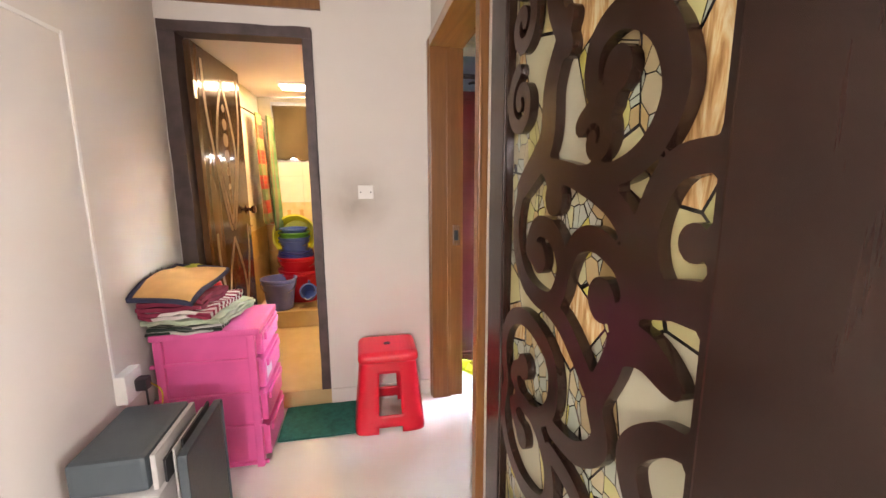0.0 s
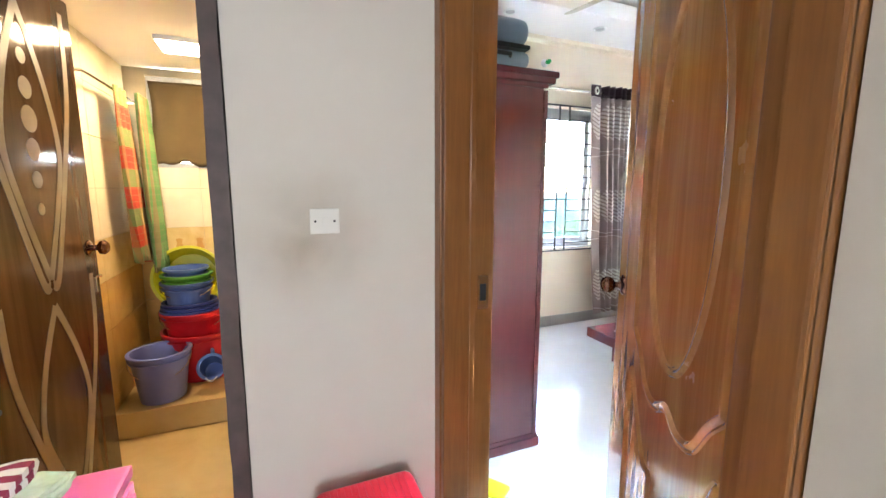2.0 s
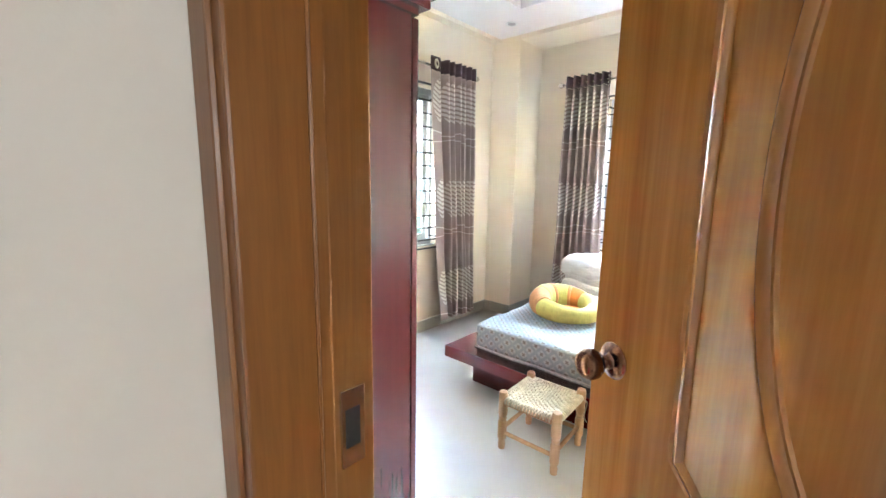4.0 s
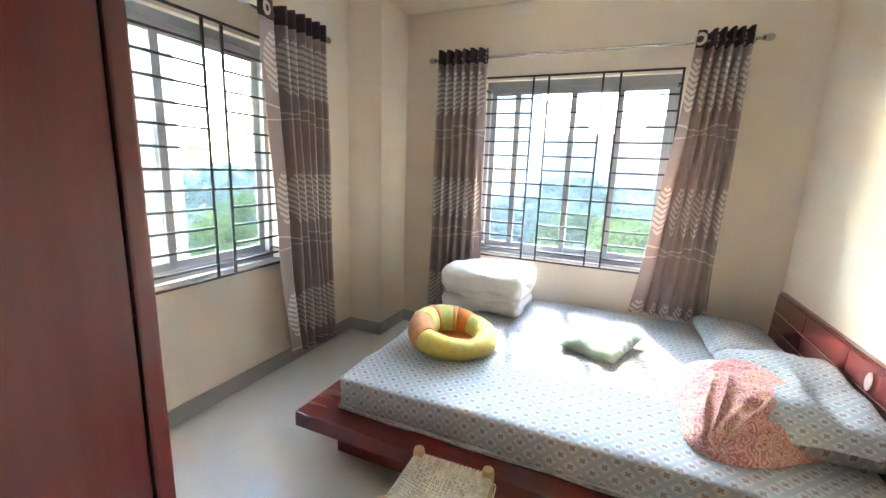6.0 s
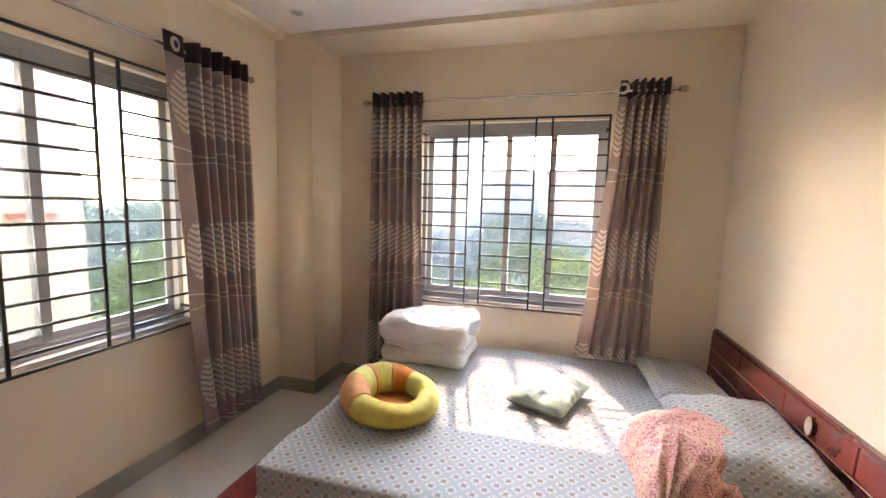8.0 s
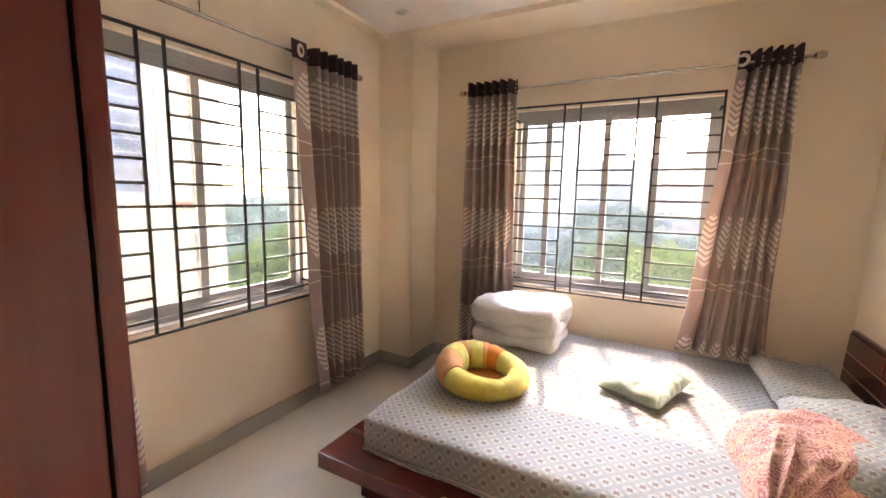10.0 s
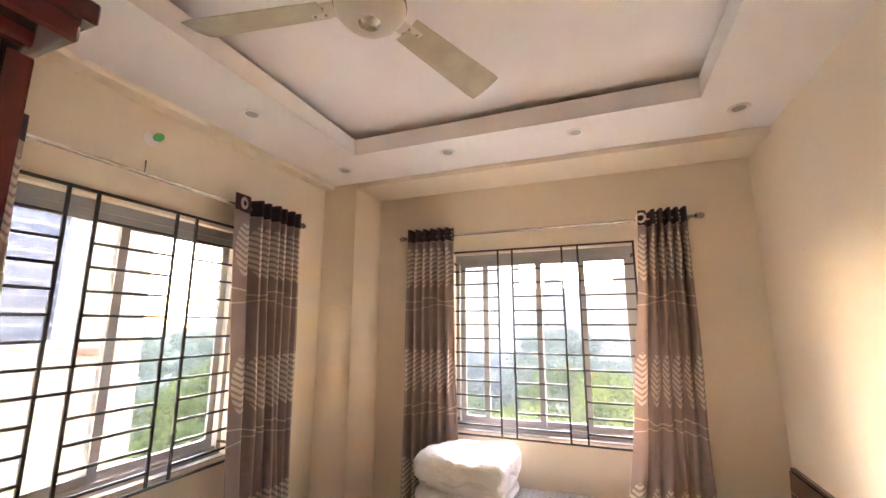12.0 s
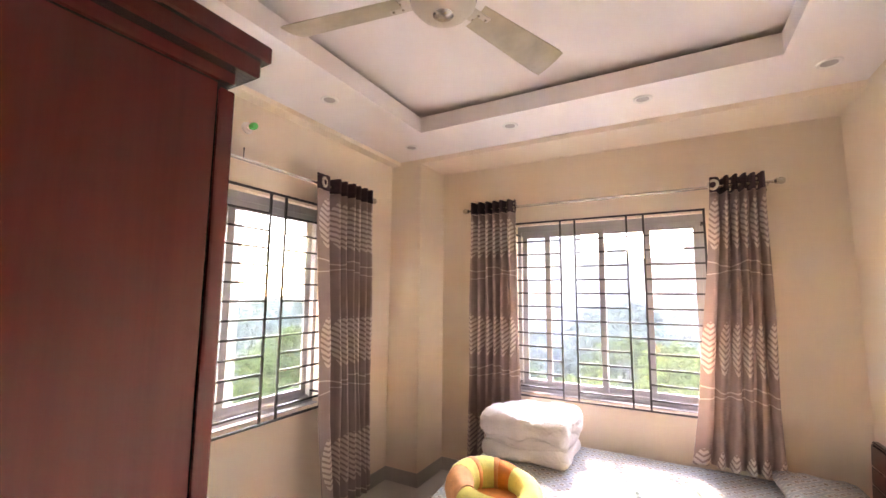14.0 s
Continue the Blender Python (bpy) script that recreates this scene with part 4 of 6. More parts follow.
def scrollwork(y0, y1, z0, z1, x0, x1, step=0.0095):
    """A board pierced by the gaps between curling bands, cut along smooth contours."""
    lines = []

    def spiral(cy, cz, r, turns, start, hand, w0, w1):
        k = int(40 * turns)
        for i in range(k + 1):
            t = i / k
            rr = r * (1 - 0.86 * t)
            a = start + hand * 2 * math.pi * turns * t
            lines.append((cy + rr * math.cos(a), cz + rr * math.sin(a), w0 + (w1 - w0) * t))

    def sweep(pts, w0, w1):
        c = curve(*pts, n=14)
        for i, (a, b) in enumerate(c):
            t = i / (len(c) - 1)
            lines.append((a, b, w0 + (w1 - w0) * math.sin(math.pi * t)))

    def bulb(cy, cz, r):
        lines.append((cy, cz, r))

    def motif(up, shift):
        """One run of bands, upright or turned over, moved along the board."""
        Z = lambda z: shift + up * z
        band = lambda w0, w1, *p: sweep([(a, Z(b)) for a, b in p], w0, w1)
        band(0.017, 0.024, (0.86, 1.31), (0.885, 1.20), (0.82, 1.10), (0.69, 1.085), (0.64, 1.16), (0.68, 1.225), (0.76, 1.235), (0.80, 1.18), (0.755, 1.16))
        bulb(0.75, Z(1.168), 0.034)
        band(0.020, 0.025, (0.73, 1.36), (0.61, 1.34), (0.48, 1.29), (0.43, 1.20), (0.47, 1.06), (0.51, 0.97), (0.49, 0.90), (0.56, 0.835), (0.66, 0.82))
        band(0.022, 0.024, (0.70, 1.08), (0.62, 1.055), (0.51, 0.97))
        band(0.016, 0.022, (0.635, 1.15), (0.60, 1.22), (0.54, 1.24), (0.47, 1.215), (0.44, 1.17))
        bulb(0.51, Z(1.145), 0.038)
        band(0.02, 0.02, (0.51, 1.145), (0.47, 1.13), (0.44, 1.15))
        band(0.016, 0.024, (0.52, 1.45), (0.57, 1.48), (0.565, 1.545), (0.50, 1.57), (0.42, 1.53), (0.385, 1.45), (0.42, 1.38), (0.50, 1.345), (0.62, 1.345))
        bulb(0.505, Z(1.495), 0.034)
        spiral(0.555, Z(1.40), 0.05, 1.0, 0.5, up, 0.018, 0.012)
        spiral(0.875, Z(1.51), 0.075, 1.3, 1.3, -up, 0.018, 0.014)
        band(0.020, 0.032, (0.66, 1.62), (0.72, 1.52), (0.735, 1.41), (0.84, 1.325), (0.86, 1.31))
        bulb(0.69, Z(1.30), 0.036)
        band(0.018, 0.018, (0.69, 1.30), (0.71, 1.34), (0.73, 1.37))
        band(0.018, 0.024, (0.29, 1.365), (0.37, 1.355), (0.41, 1.30), (0.415, 1.24), (0.38, 1.19), (0.29, 1.185))
        bulb(0.335, Z(1.265), 0.024)
        band(0.020, 0.026, (0.29, 1.205), (0.36, 1.19), (0.43, 1.165))
        band(0.016, 0.030, (0.47, 1.075), (0.41, 1.105), (0.345, 1.08))
        band(0.016, 0.022, (0.93, 0.80), (0.95, 0.90), (0.90, 0.98), (0.80, 1.01), (0.68, 0.97), (0.66, 0.88), (0.72, 0.81), (0.82, 0.79), (0.88, 0.84))
        bulb(0.815, Z(0.885), 0.032)
        band(0.016, 0.02, (0.815, 0.885), (0.86, 0.86), (0.88, 0.83))
        band(0.016, 0.024, (0.29, 1.02), (0.36, 1.0), (0.42, 0.93), (0.38, 0.85), (0.30, 0.84))

    motif(1, 0.0)
    motif(-1, 1.585)
    motif(-1, 3.19)
    lines[:] = [q for q in lines if z0 - 0.03 < q[1] < z1 + 0.03]
    ys, zs = np.arange(y0, y1 + step, step), np.arange(z0, z1 + step, step)
    gy, gz = np.meshgrid(ys, zs, indexing="ij")
    f = np.full(gy.shape, 9.0)
    for a, b, w in lines:
        np.minimum(f, np.hypot(gy - a, gz - b) - w, out=f)
    border = np.minimum(np.minimum(gy - y0, y1 - gy), np.minimum(gz - z0, z1 - gz)) - 0.012
    f = np.minimum(f, border)
    bm = bmesh.new()
    cache = {}

    def vert(y, z, x):
        k = (round(y, 5), round(z, 5), x)
        if k not in cache:
            cache[k] = bm.verts.new((x, y, z))
        return cache[k]

    for i in range(len(ys) - 1):
        for j in range(len(zs) - 1):
            c = [(i, j), (i + 1, j), (i + 1, j + 1), (i, j + 1)]
            vals = [f[q] for q in c]
            if min(vals) > 0:
                continue
            poly = []
            for k in range(4):
                p, q = c[k], c[(k + 1) % 4]
                a, b = vals[k], vals[(k + 1) % 4]
                if a <= 0:
                    poly.append((ys[p[0]], zs[p[1]], False))
                if (a <= 0) != (b <= 0):
                    t = a / (a - b)
                    poly.append((ys[p[0]] + (ys[q[0]] - ys[p[0]]) * t, zs[p[1]] + (zs[q[1]] - zs[p[1]]) * t, True))
            front = list(dict.fromkeys(vert(y, z, x0) for y, z, _ in poly))
            if len(front) < 3:
                continue
            try:
                bm.faces.new(front[::-1])
            except ValueError:
                continue
            for k in range(len(poly)):
                (ya, za, ea), (yb, zb, eb) = poly[k], poly[(k + 1) % len(poly)]
                if ea and eb:
                    q = [vert(ya, za, x0), vert(yb, zb, x0), vert(yb, zb, x1), vert(ya, za, x1)]
                    if len(set(q)) == 4:
                        try:
                            bm.faces.new(q)
                        except ValueError:
                            pass
    return bm


part("carved_panel", scrollwork(0.30, EW - 0.115, 0.16, 1.92, 0.004, 0.024), M["entry_wood"], entry, "pierced scrollwork of curling bands")
part("glass_panel", box(0.026, 0.295, 0.155, 0.031, EW - 0.11, 1.925), M["stained"], entry, "cream leaded glass with yellow flower shapes")

# ---- corridor fittings ----
sw = thing("light_switch", (0.672, END_Y, 1.271), "white square one-gang light switch on a smudged wall", "switch")
part("plate", box(-0.043, -0.012, -0.038, 0.043, 0, 0.038, 0.004), M["white_plastic"], sw)
part("rocker", box(-0.008, -0.016, -0.012, 0.008, -0.010, 0.012, 0.002), M["white_plastic"], sw)
for x in (-0.028, 0.028):
    part("screw", lathe([(0, 0), (0.004, 0), (0.003, 0.002), (0, 0.002)], m=Matrix.Translation((x, -0.0115, 0)) @ pose(0, 0, 0, 90), sides=10), M["black_metal"], sw)


def smudge_material():
    n = Nodes("hand_grease_on_paint", 0.8)
    n.color((0.40, 0.31, 0.19))
    xyz = n.co.outputs["Object"]
    d = n.put("VectorMath", Vector=xyz)
    d.operation = "LENGTH"
    f = n.math("MULTIPLY", n.math("SUBTRACT", 1.0, n.math("DIVIDE", d.outputs[1], 0.26), clamp=True), n.noise(xyz, 7, 4))
    n.set(n.b.inputs["Alpha"], n.math("MULTIPLY", n.math("POWER", f, 1.4, clamp=True), 0.75))
    return n.m


bm = bmesh.new()
for r in (0,):
    bmesh.ops.create_circle(bm, cap_ends=True, radius=0.27, segments=40, matrix=pose(0, 0, 0, 90))
stain = tagged(part("wall_stain", bm, smudge_material()), "brown grease smudge round the light switch", "stain", kind="structure")
stain.location = (0.62, END_Y - 0.0025, 1.225)

trunk = thing("cable_trunking", (LEFT, 0, 0), "thin white cable trunking down the wall", "trunking")
part("channel", box(0, 2.072, 0.60, 0.007, 2.086, 1.835, 0.002), M["white_plastic"], trunk)
part("channel", box(0, 0.6, 1.821, 0.005, 2.072, 1.835, 0.002), M["white_plastic"], trunk)

sock = thing("wall_socket", (LEFT, 2.13, 0.545), "white surface socket with a black plug and wires", "socket")
part("body", box(0, -0.06, -0.055, 0.042, 0.06, 0.06, 0.006), M["white_plastic"], sock)
plug = part("plug", box(0.042, -0.005, -0.03, 0.085, 0.04, 0.02, 0.008), M["case_dark"], sock, "black plug")
yellow_wire = plain("yellow_wire", (0.75, 0.50, 0.03), 0.5)
part("cord", tube(curve((0.07, 0.02, -0.03), (0.07, 0.02, -0.15), (0.06, 0.01, -0.30), (0.04, 0.02, -0.50)), 0.004, sides=8), M["case_dark"], sock, smooth=True)
part("wire", tube(curve((0.08, 0.03, -0.01), (0.11, 0.05, -0.06), (0.10, 0.05, -0.14), (0.05, 0.04, -0.22), (0.03, 0.03, -0.45)), 0.003, sides=8), yellow_wire, sock, "thin yellow wire", smooth=True)
part("wire", tube([(0.02, -0.03, -0.05), (0.02, -0.03, -0.2), (0.012, -0.02, -0.5)], 0.002, sides=6), M["white_plastic"], sock, smooth=True)

loft = thing("loft_hatch", (0, END_Y, 0), "brown wooden loft cupboard above the bathroom door", "cupboard")
part("frame_rail", box(-0.285, -0.02, 2.205, 0.475, 0, 2.25, 0.003), M["jamb"], loft)
for a, b in ((-0.28, 0.09), (0.095, 0.47)):
    part("door", box(a, -0.014, 2.252, b, 0, 2.70, 0.004), M["jamb"], loft)

# ---- red stool ----
stool = thing("stool", (0.755, 2.585, 0), "red moulded plastic stool with a ribbed seat", "stool")
bm = soft_box(-0.137, -0.127, 0.375, 0.137, 0.127, 0.44, 0.03, 14, 0)
part("seat", bm, M["red"], stool, smooth=True)
for k in range(13):
    x = -0.108 + 0.018 * k
    part("seat_rib", box(x - 0.0045, -0.10, 0.438, x + 0.0045, 0.10, 0.4425, 0.0015), M["red"], stool)
part("seat_hole", lathe([(0, 0.4428), (0.011, 0.4428), (0.012, 0.4445), (0.016, 0.4445), (0.017, 0.4405)], sides=16), M["case_dark"], stool)


def stool_shell():
    """A tapering rounded-square shell with a tall arch cut into each side, leaving four broad legs."""
    bm = bmesh.new()
    per, rows_ = 18, 26
    grid = []
    for r in range(rows_ + 1):
        z = 0.425 * (1 - r / rows_)
        hx, hy = 0.125 + 0.038 * r / rows_, 0.115 + 0.038 * r / rows_
        ring = []
        for side in range(4):
            for i in range(per):
                u = -1 + 2 * i / per
                x, y = ((u, -1), (1, u), (-u, 1), (-1, -u))[side]
                f = (abs(x) ** 7 + abs(y) ** 7) ** (-1 / 7)
                ring.append((bm.verts.new((x * f * hx, y * f * hy, z)), u, z))
        grid.append(ring)
    m = per * 4
    for p, q in zip(grid, grid[1:]):
        for i in range(m):
            u = p[i][1] + 1 / per
            z = (p[i][2] + q[i][2]) / 2
            half = 0.36 - 0.06 * (1 - z / 0.33)
            arch = 0.335 - 0.02 * (u / 0.36) ** 4
            if abs(u) < half and (0.092 < z < arch or z < 0.036):
                continue
            bm.faces.new((p[i][0], q[i][0], q[(i + 1) % m][0], p[(i + 1) % m][0]))
    return bm


shell = part("legs_shell", stool_shell(), M["red"], stool, "broad tapering moulded legs", smooth=True)
shell.modifiers.new("thickness", "SOLIDIFY").thickness = 0.006
stool.scale = (1.17, 1.1, 1.0)

# ---- door mat ----
mat_ob = tagged(part("door_mat", soft_box(0.17, 2.45, 0.0, 0.575, 2.775, 0.012, 0.005, 14, 0.002, 9.0), M["teal_mat"], smooth=True), "dark green ribbed door mat before the bathroom", "mat")

# ---- pink drawer unit ----
drawers = thing("drawer_unit", (-0.275, 2.29, 0), "pink plastic four-drawer unit with a sticker", "drawers")
DW, DD, DH = 0.44, 0.375, 0.685
part("top", box(-0.004, -0.006, DH - 0.03, DW + 0.006, DD + 0.004, DH, 0.008), M["pink"], drawers)
for x in (0.012, DW - 0.052):
    for y in (-0.012, DD - 0.024):
        part("post", box(x, y, 0.0, x + 0.036, y + 0.036, DH - 0.028, 0.008), M["pink"], drawers)
for z in (0.012, 0.202, 0.367, 0.532):
    for y in (-0.007, DD - 0.011):
        part("side_rail", box(-0.012, y, z, DW + 0.002, y + 0.018, z + 0.016, 0.005), M["pink"], drawers)
for y in (0.008, DD - 0.018):
    part("side_panel", box(0.02, y, 0.014, DW - 0.02, y + 0.01, DH - 0.028, 0.002), M["pink"], drawers)
for k, (a, b) in enumerate(((0.045, 0.195), (0.225, 0.36), (0.39, 0.525), (0.555, 0.655))):
    d = part("drawer", box(0.03, 0.018, a, DW + 0.012, DD - 0.018, b, 0.008), M["pink"], drawers)
    part("drawer_lip", box(DW + 0.010, 0.05, b - 0.045, DW + 0.024, DD - 0.05, b - 0.012, 0.006), M["pink"], d)
part("sticker", box(DW + 0.0122, 0.05, 0.42, DW + 0.0132, 0.15, 0.50), M["white_plastic"], drawers, "small white paper sticker")

# ---- folded mats on the drawers ----
M["tan_felt"] = plain("tan_felt", (0.66, 0.38, 0.14), 0.95, var=0.12, scale=9, bump=0.3)
M["navy"] = plain("navy_binding", (0.03, 0.035, 0.07), 0.9, var=0.2)
M["maroon"] = plain("maroon_towelling", (0.22, 0.02, 0.05), 0.95, var=0.3, scale=18, bump=0.6)
M["sage"] = plain("pale_green_cotton", (0.42, 0.52, 0.36), 0.9, var=0.25, scale=18, bump=0.4)


def striped(name, a, b, width, axis=1):
    n = Nodes(name, 0.95, spec=0.2)
    xyz = n.put("SeparateXYZ", Vector=n.co.outputs["Object"])
    f = n.math("FRACT", n.math("DIVIDE", n.math("ADD", xyz.outputs[axis], n.math("MULTIPLY", n.noise(n.vec(), 14, 3), 0.012)), width))
    n.color(n.mix(n.math("GREATER_THAN", f, 0.5), a, b))
    n.bump(n.noise(n.vec(), 120, 3), 0.5, 0.003)
    return n.m


M["stripe"] = striped("maroon_white_stripe", (0.25, 0.03, 0.06), (0.65, 0.60, 0.55), 0.035)
M["dark_stripe"] = striped("dark_green_white_stripe", (0.03, 0.045, 0.035), (0.5, 0.5, 0.46), 0.026)


def folded(name, x0, x1, y0, y1, z0, layers, t, material, label, seed, rz=0.0):
    """A cloth folded back and forth: the folds show as rounded loops at the two ends."""
    rng_ = random.Random(seed)
    path = []
    for k in range(layers):
        z = z0 + t * (k + 0.5)
        a_, b_ = y0 + rng_.uniform(0, 0.03), y1 - rng_.uniform(0, 0.03)
        run = [(a_ + (b_ - a_) * i / 12, z + 0.5 * t * noise.noise(Vector((i * 0.4, k * 3.1, seed)))) for i in range(13)]
        if k % 2:
            run.reverse()
        path += run
        if k < layers - 1:
            ye, s_ = run[-1][0], 1 if k % 2 == 0 else -1
            path += [(ye + s_ * t * 0.62 * math.sin(q), z + t * (0.5 - 0.5 * math.cos(q))) for q in (0.7, 1.57, 2.4)]
    bm_ = bmesh.new()
    nx = 14
    grid_ = []
    for i, (y, z) in enumerate(path):
        p, q = path[max(0, i - 1)], path[min(len(path) - 1, i + 1)]
        d = Vector((q[0] - p[0], q[1] - p[1])).normalized()
        nrm = Vector((-d.y, d.x)) * t * 0.40
        row = []
        for s_ in (1, -1):
            for j in range(nx + 1):
                x = x0 + (x1 - x0) * j / nx
                w = 0.015 * noise.noise(Vector((x * 14, y * 9, seed + z * 20)))
                row.append(bm_.verts.new((x + 0.006 * noise.noise(Vector((y * 12, z * 40, seed))), y + s_ * nrm.x, z + s_ * nrm.y + w)))
        grid_.append(row)
    m_ = nx + 1
    for p, q in zip(grid_, grid_[1:]):
        for j in range(nx):
            bm_.faces.new((p[j], p[j + 1], q[j + 1], q[j]))
            bm_.faces.new((p[m_ + j + 1], p[m_ + j], q[m_ + j], q[m_ + j + 1]))
        bm_.faces.new((p[0], q[0], q[m_], p[m_]))
        bm_.faces.new((p[nx], p[m_ + nx], q[m_ + nx], q[nx]))
    for r_ in (grid_[0], grid_[-1]):
        for j in range(nx):
            bm_.faces.new((r_[j], r_[j + 1], r_[m_ + j + 1], r_[m_ + j]))
    bmesh.ops.recalc_face_normals(bm_, faces=bm_.faces)
    c = Vector(((x0 + x1) / 2, (y0 + y1) / 2, 0))
    bmesh.ops.transform(bm_, matrix=Matrix.Translation(c) @ pose(0, 0, 0, 0, 0, rz) @ Matrix.Translation(-c), verts=bm_.verts)
    return tagged(part(name, bm_, material, smooth=True), label, "folded cloth", "cloths on the drawer unit")


folded("folded_mat", -0.285, 0.01, 2.27, 2.62, 0.689, 2, 0.014, M["dark_stripe"], "folded dark mat at the bottom of the pile", 1, 4)
folded("folded_towel", -0.27, 0.060, 2.265, 2.63, 0.718, 3, 0.014, M["sage"], "folded pale green towel in the pile", 2, -9)
folded("folded_towel", -0.28, 0.015, 2.25, 2.60, 0.760, 2, 0.018, M["stripe"], "folded maroon and white striped towel", 3, -7)
folded("folded_towel", -0.285, -0.03, 2.24, 2.54, 0.797, 2, 0.022, M["maroon"], "folded maroon towel in the pile", 4, -3)
tan = thing("folded_mat", (-0.150, 2.41, 0.892), "tan felt mat with navy binding on top of the pile", "folded cloth", "cloths on the drawer unit", rz=6)
tan.rotation_euler = (radians(7), radians(5), radians(-4))
bm = soft_box(-0.135, -0.19, 0.0, 0.10, 0.20, 0.014, 0.006, 24, 0.012, 5.0, 6.0)


def drape(x, y):
    """How far the mat hangs below its crown."""
    return 0.75 * max(0.0, -y - 0.06) ** 1.6 + 0.4 * max(0.0, x - 0.02) ** 1.5 + 0.012 * math.sin(9 * y + 6 * x)


for v in bm.verts:
    v.co.z -= drape(v.co.x, v.co.y)
part("felt", bm, M["tan_felt"], tan, smooth=True)
rim = [(-0.138 + 0.241 * k / 10, -0.193) for k in range(11)] + [(0.103, -0.193 + 0.396 * k / 16) for k in range(1, 17)] + [(0.103 - 0.241 * k / 10, 0.203) for k in range(1, 11)] + [(-0.138, 0.203 - 0.396 * k / 16) for k in range(1, 17)]
part("binding", tube([(x, y, 0.006 - drape(x, y)) for x, y in rim], 0.0115, None, 8), M["navy"], tan, "navy cloth binding", smooth=True)
M["lime_toy"] = plain("yellow_green_knit", (0.45, 0.47, 0.06), 0.9, var=0.3, scale=20, bump=0.4)
toy = thing("knitted_ball", (-0.20, 2.63, 0.715), "small yellow-green and red knitted ball behind the mats", "ball")
part("ball", lathe([(0, 0), (0.05, 0.012), (0.085, 0.05), (0.09, 0.085), (0.07, 0.13), (0.03, 0.155), (0, 0.16)], sides=24), M["lime_toy"], toy, smooth=True)
part("red_tuft", lathe([(0, 0), (0.03, 0.01), (0.045, 0.04), (0.035, 0.075), (0, 0.09)], sides=18, m=Matrix.Translation((0.075, -0.03, 0.015))), M["red"], toy, "red knitted tuft", smooth=True)
toy.scale = (1.2, 1.05, 1.35)
broom = thing("hand_brush", (-0.302, 2.45, 0.688), "small dry-straw hand brush standing against the wall", "brush")
M["straw"] = plain("dark_straw", (0.16, 0.11, 0.07), 0.9, var=0.4, scale=40)
rng = random.Random(4)
bm = bmesh.new()
for k in range(40):
    a, b = rng.uniform(-0.02, 0.03), rng.uniform(-0.05, 0.04)
    tube([(0.005 + rng.uniform(0, 0.006), b * 0.3, 0.0), (0.006 + abs(a) * 0.3, b * 0.7, 0.15), (0.01 + abs(a) * 0.5, b * 1.2, 0.22 + rng.uniform(-0.03, 0.04))], [0.0032, 0.003, 0.0014], bm, 4)
part("bristles", bm, M["straw"], broom)

# ---- grey paper tray by the wall ----
M["slate"] = plain("slate_grey_plastic", (0.055, 0.075, 0.085), 0.45, var=0.15)
M["pale_grey"] = plain("pale_grey_plastic", (0.42, 0.41, 0.39), 0.5, var=0.12)
tray_t = thing("filing_box", (-0.20, 1.60, 0), "grey plastic filing box with a slate lid and black folders", "filing box")
part("body", box(0.0, 0.0, 0.0, 0.235, 0.34, 0.44, 0.012), M["pale_grey"], tray_t)
part("lid", box(-0.005, 0.02, 0.445, 0.20, 0.34, 0.555, 0.014), M["slate"], tray_t, "slate-grey lid")
part("front_flap", box(0.206, 0.03, 0.42, 0.222, 0.33, 0.553, 0.006), M["pale_grey"], tray_t)
part("back_plate", box(0.27, 0.06, 0.02, 0.285, 0.40, 0.52, 0.02), M["slate"], tray_t)
for k in range(3):
    bm = box(0.226 + 0.014 * k, 0.06 + 0.03 * k, 0.30, 0.233 + 0.014 * k, 0.31 + 0.02 * k, 0.515 + 0.012 * k, 0.002)
    part("folder", bm, M["case_dark"] if k != 1 else M["pale_grey"], tray_t, "black folder")

# ---- bathroom ----
def bath_tile(name, a, b, size=0.2):
    n = Nodes(name, 0.25)
    v = n.vec()
    n.color(n.ramp(n.noise(v, 6, 5, 0.6, 0.8), (0.3, a), (0.7, b)))
    n.rough(n.math("MULTIPLY_ADD", n.noise(v, 12), 0.15, 0.38))
    return n.m


M["tile_cream"] = bath_tile("cream_wall_tile", (0.68, 0.59, 0.42), (0.74, 0.66, 0.49))
M["tile_border"] = bath_tile("ochre_border_tile", (0.55, 0.38, 0.14), (0.68, 0.54, 0.28))
M["tile_amber"] = bath_tile("amber_wall_tile", (0.46, 0.24, 0.055), (0.58, 0.34, 0.09))
M["tile_floor"] = bath_tile("tan_floor_tile", (0.50, 0.36, 0.16), (0.56, 0.42, 0.20))
M["grout"] = plain("tile_grout", (0.45, 0.38, 0.26), 0.9)
bath_floor = structure("floor_bathroom", box(LEFT, END_Y + 0.004, 0.0, RIGHT - 0.003, BATH_Y, 0.105), M["tile_floor"], "tan tiled bathroom floor", "floor")
structure("bathroom_step", box(LEFT, 3.89, 0.105, RIGHT - 0.003, BATH_Y, 0.245, 0.004), M["tile_floor"], "raised tan tiled step in the bathroom", "step")
bw = structure("wall_bathroom_west", box(BATH_X - 0.19, END_Y + 0.12, 0, BATH_X - 0.008, BATH_Y + 0.12, 2.85), M["grout"], "tiled bathroom side wall", "wall")
bn = structure("wall_bathroom_north", pierced("y", BATH_Y + 0.008, BATH_Y + 0.12, BATH_X - 0.008, RIGHT - 0.003, 0, 2.95, [(-0.15, 0.60, 1.50, 2.05)]), M["grout"], "tiled bathroom end wall with a small window", "wall")
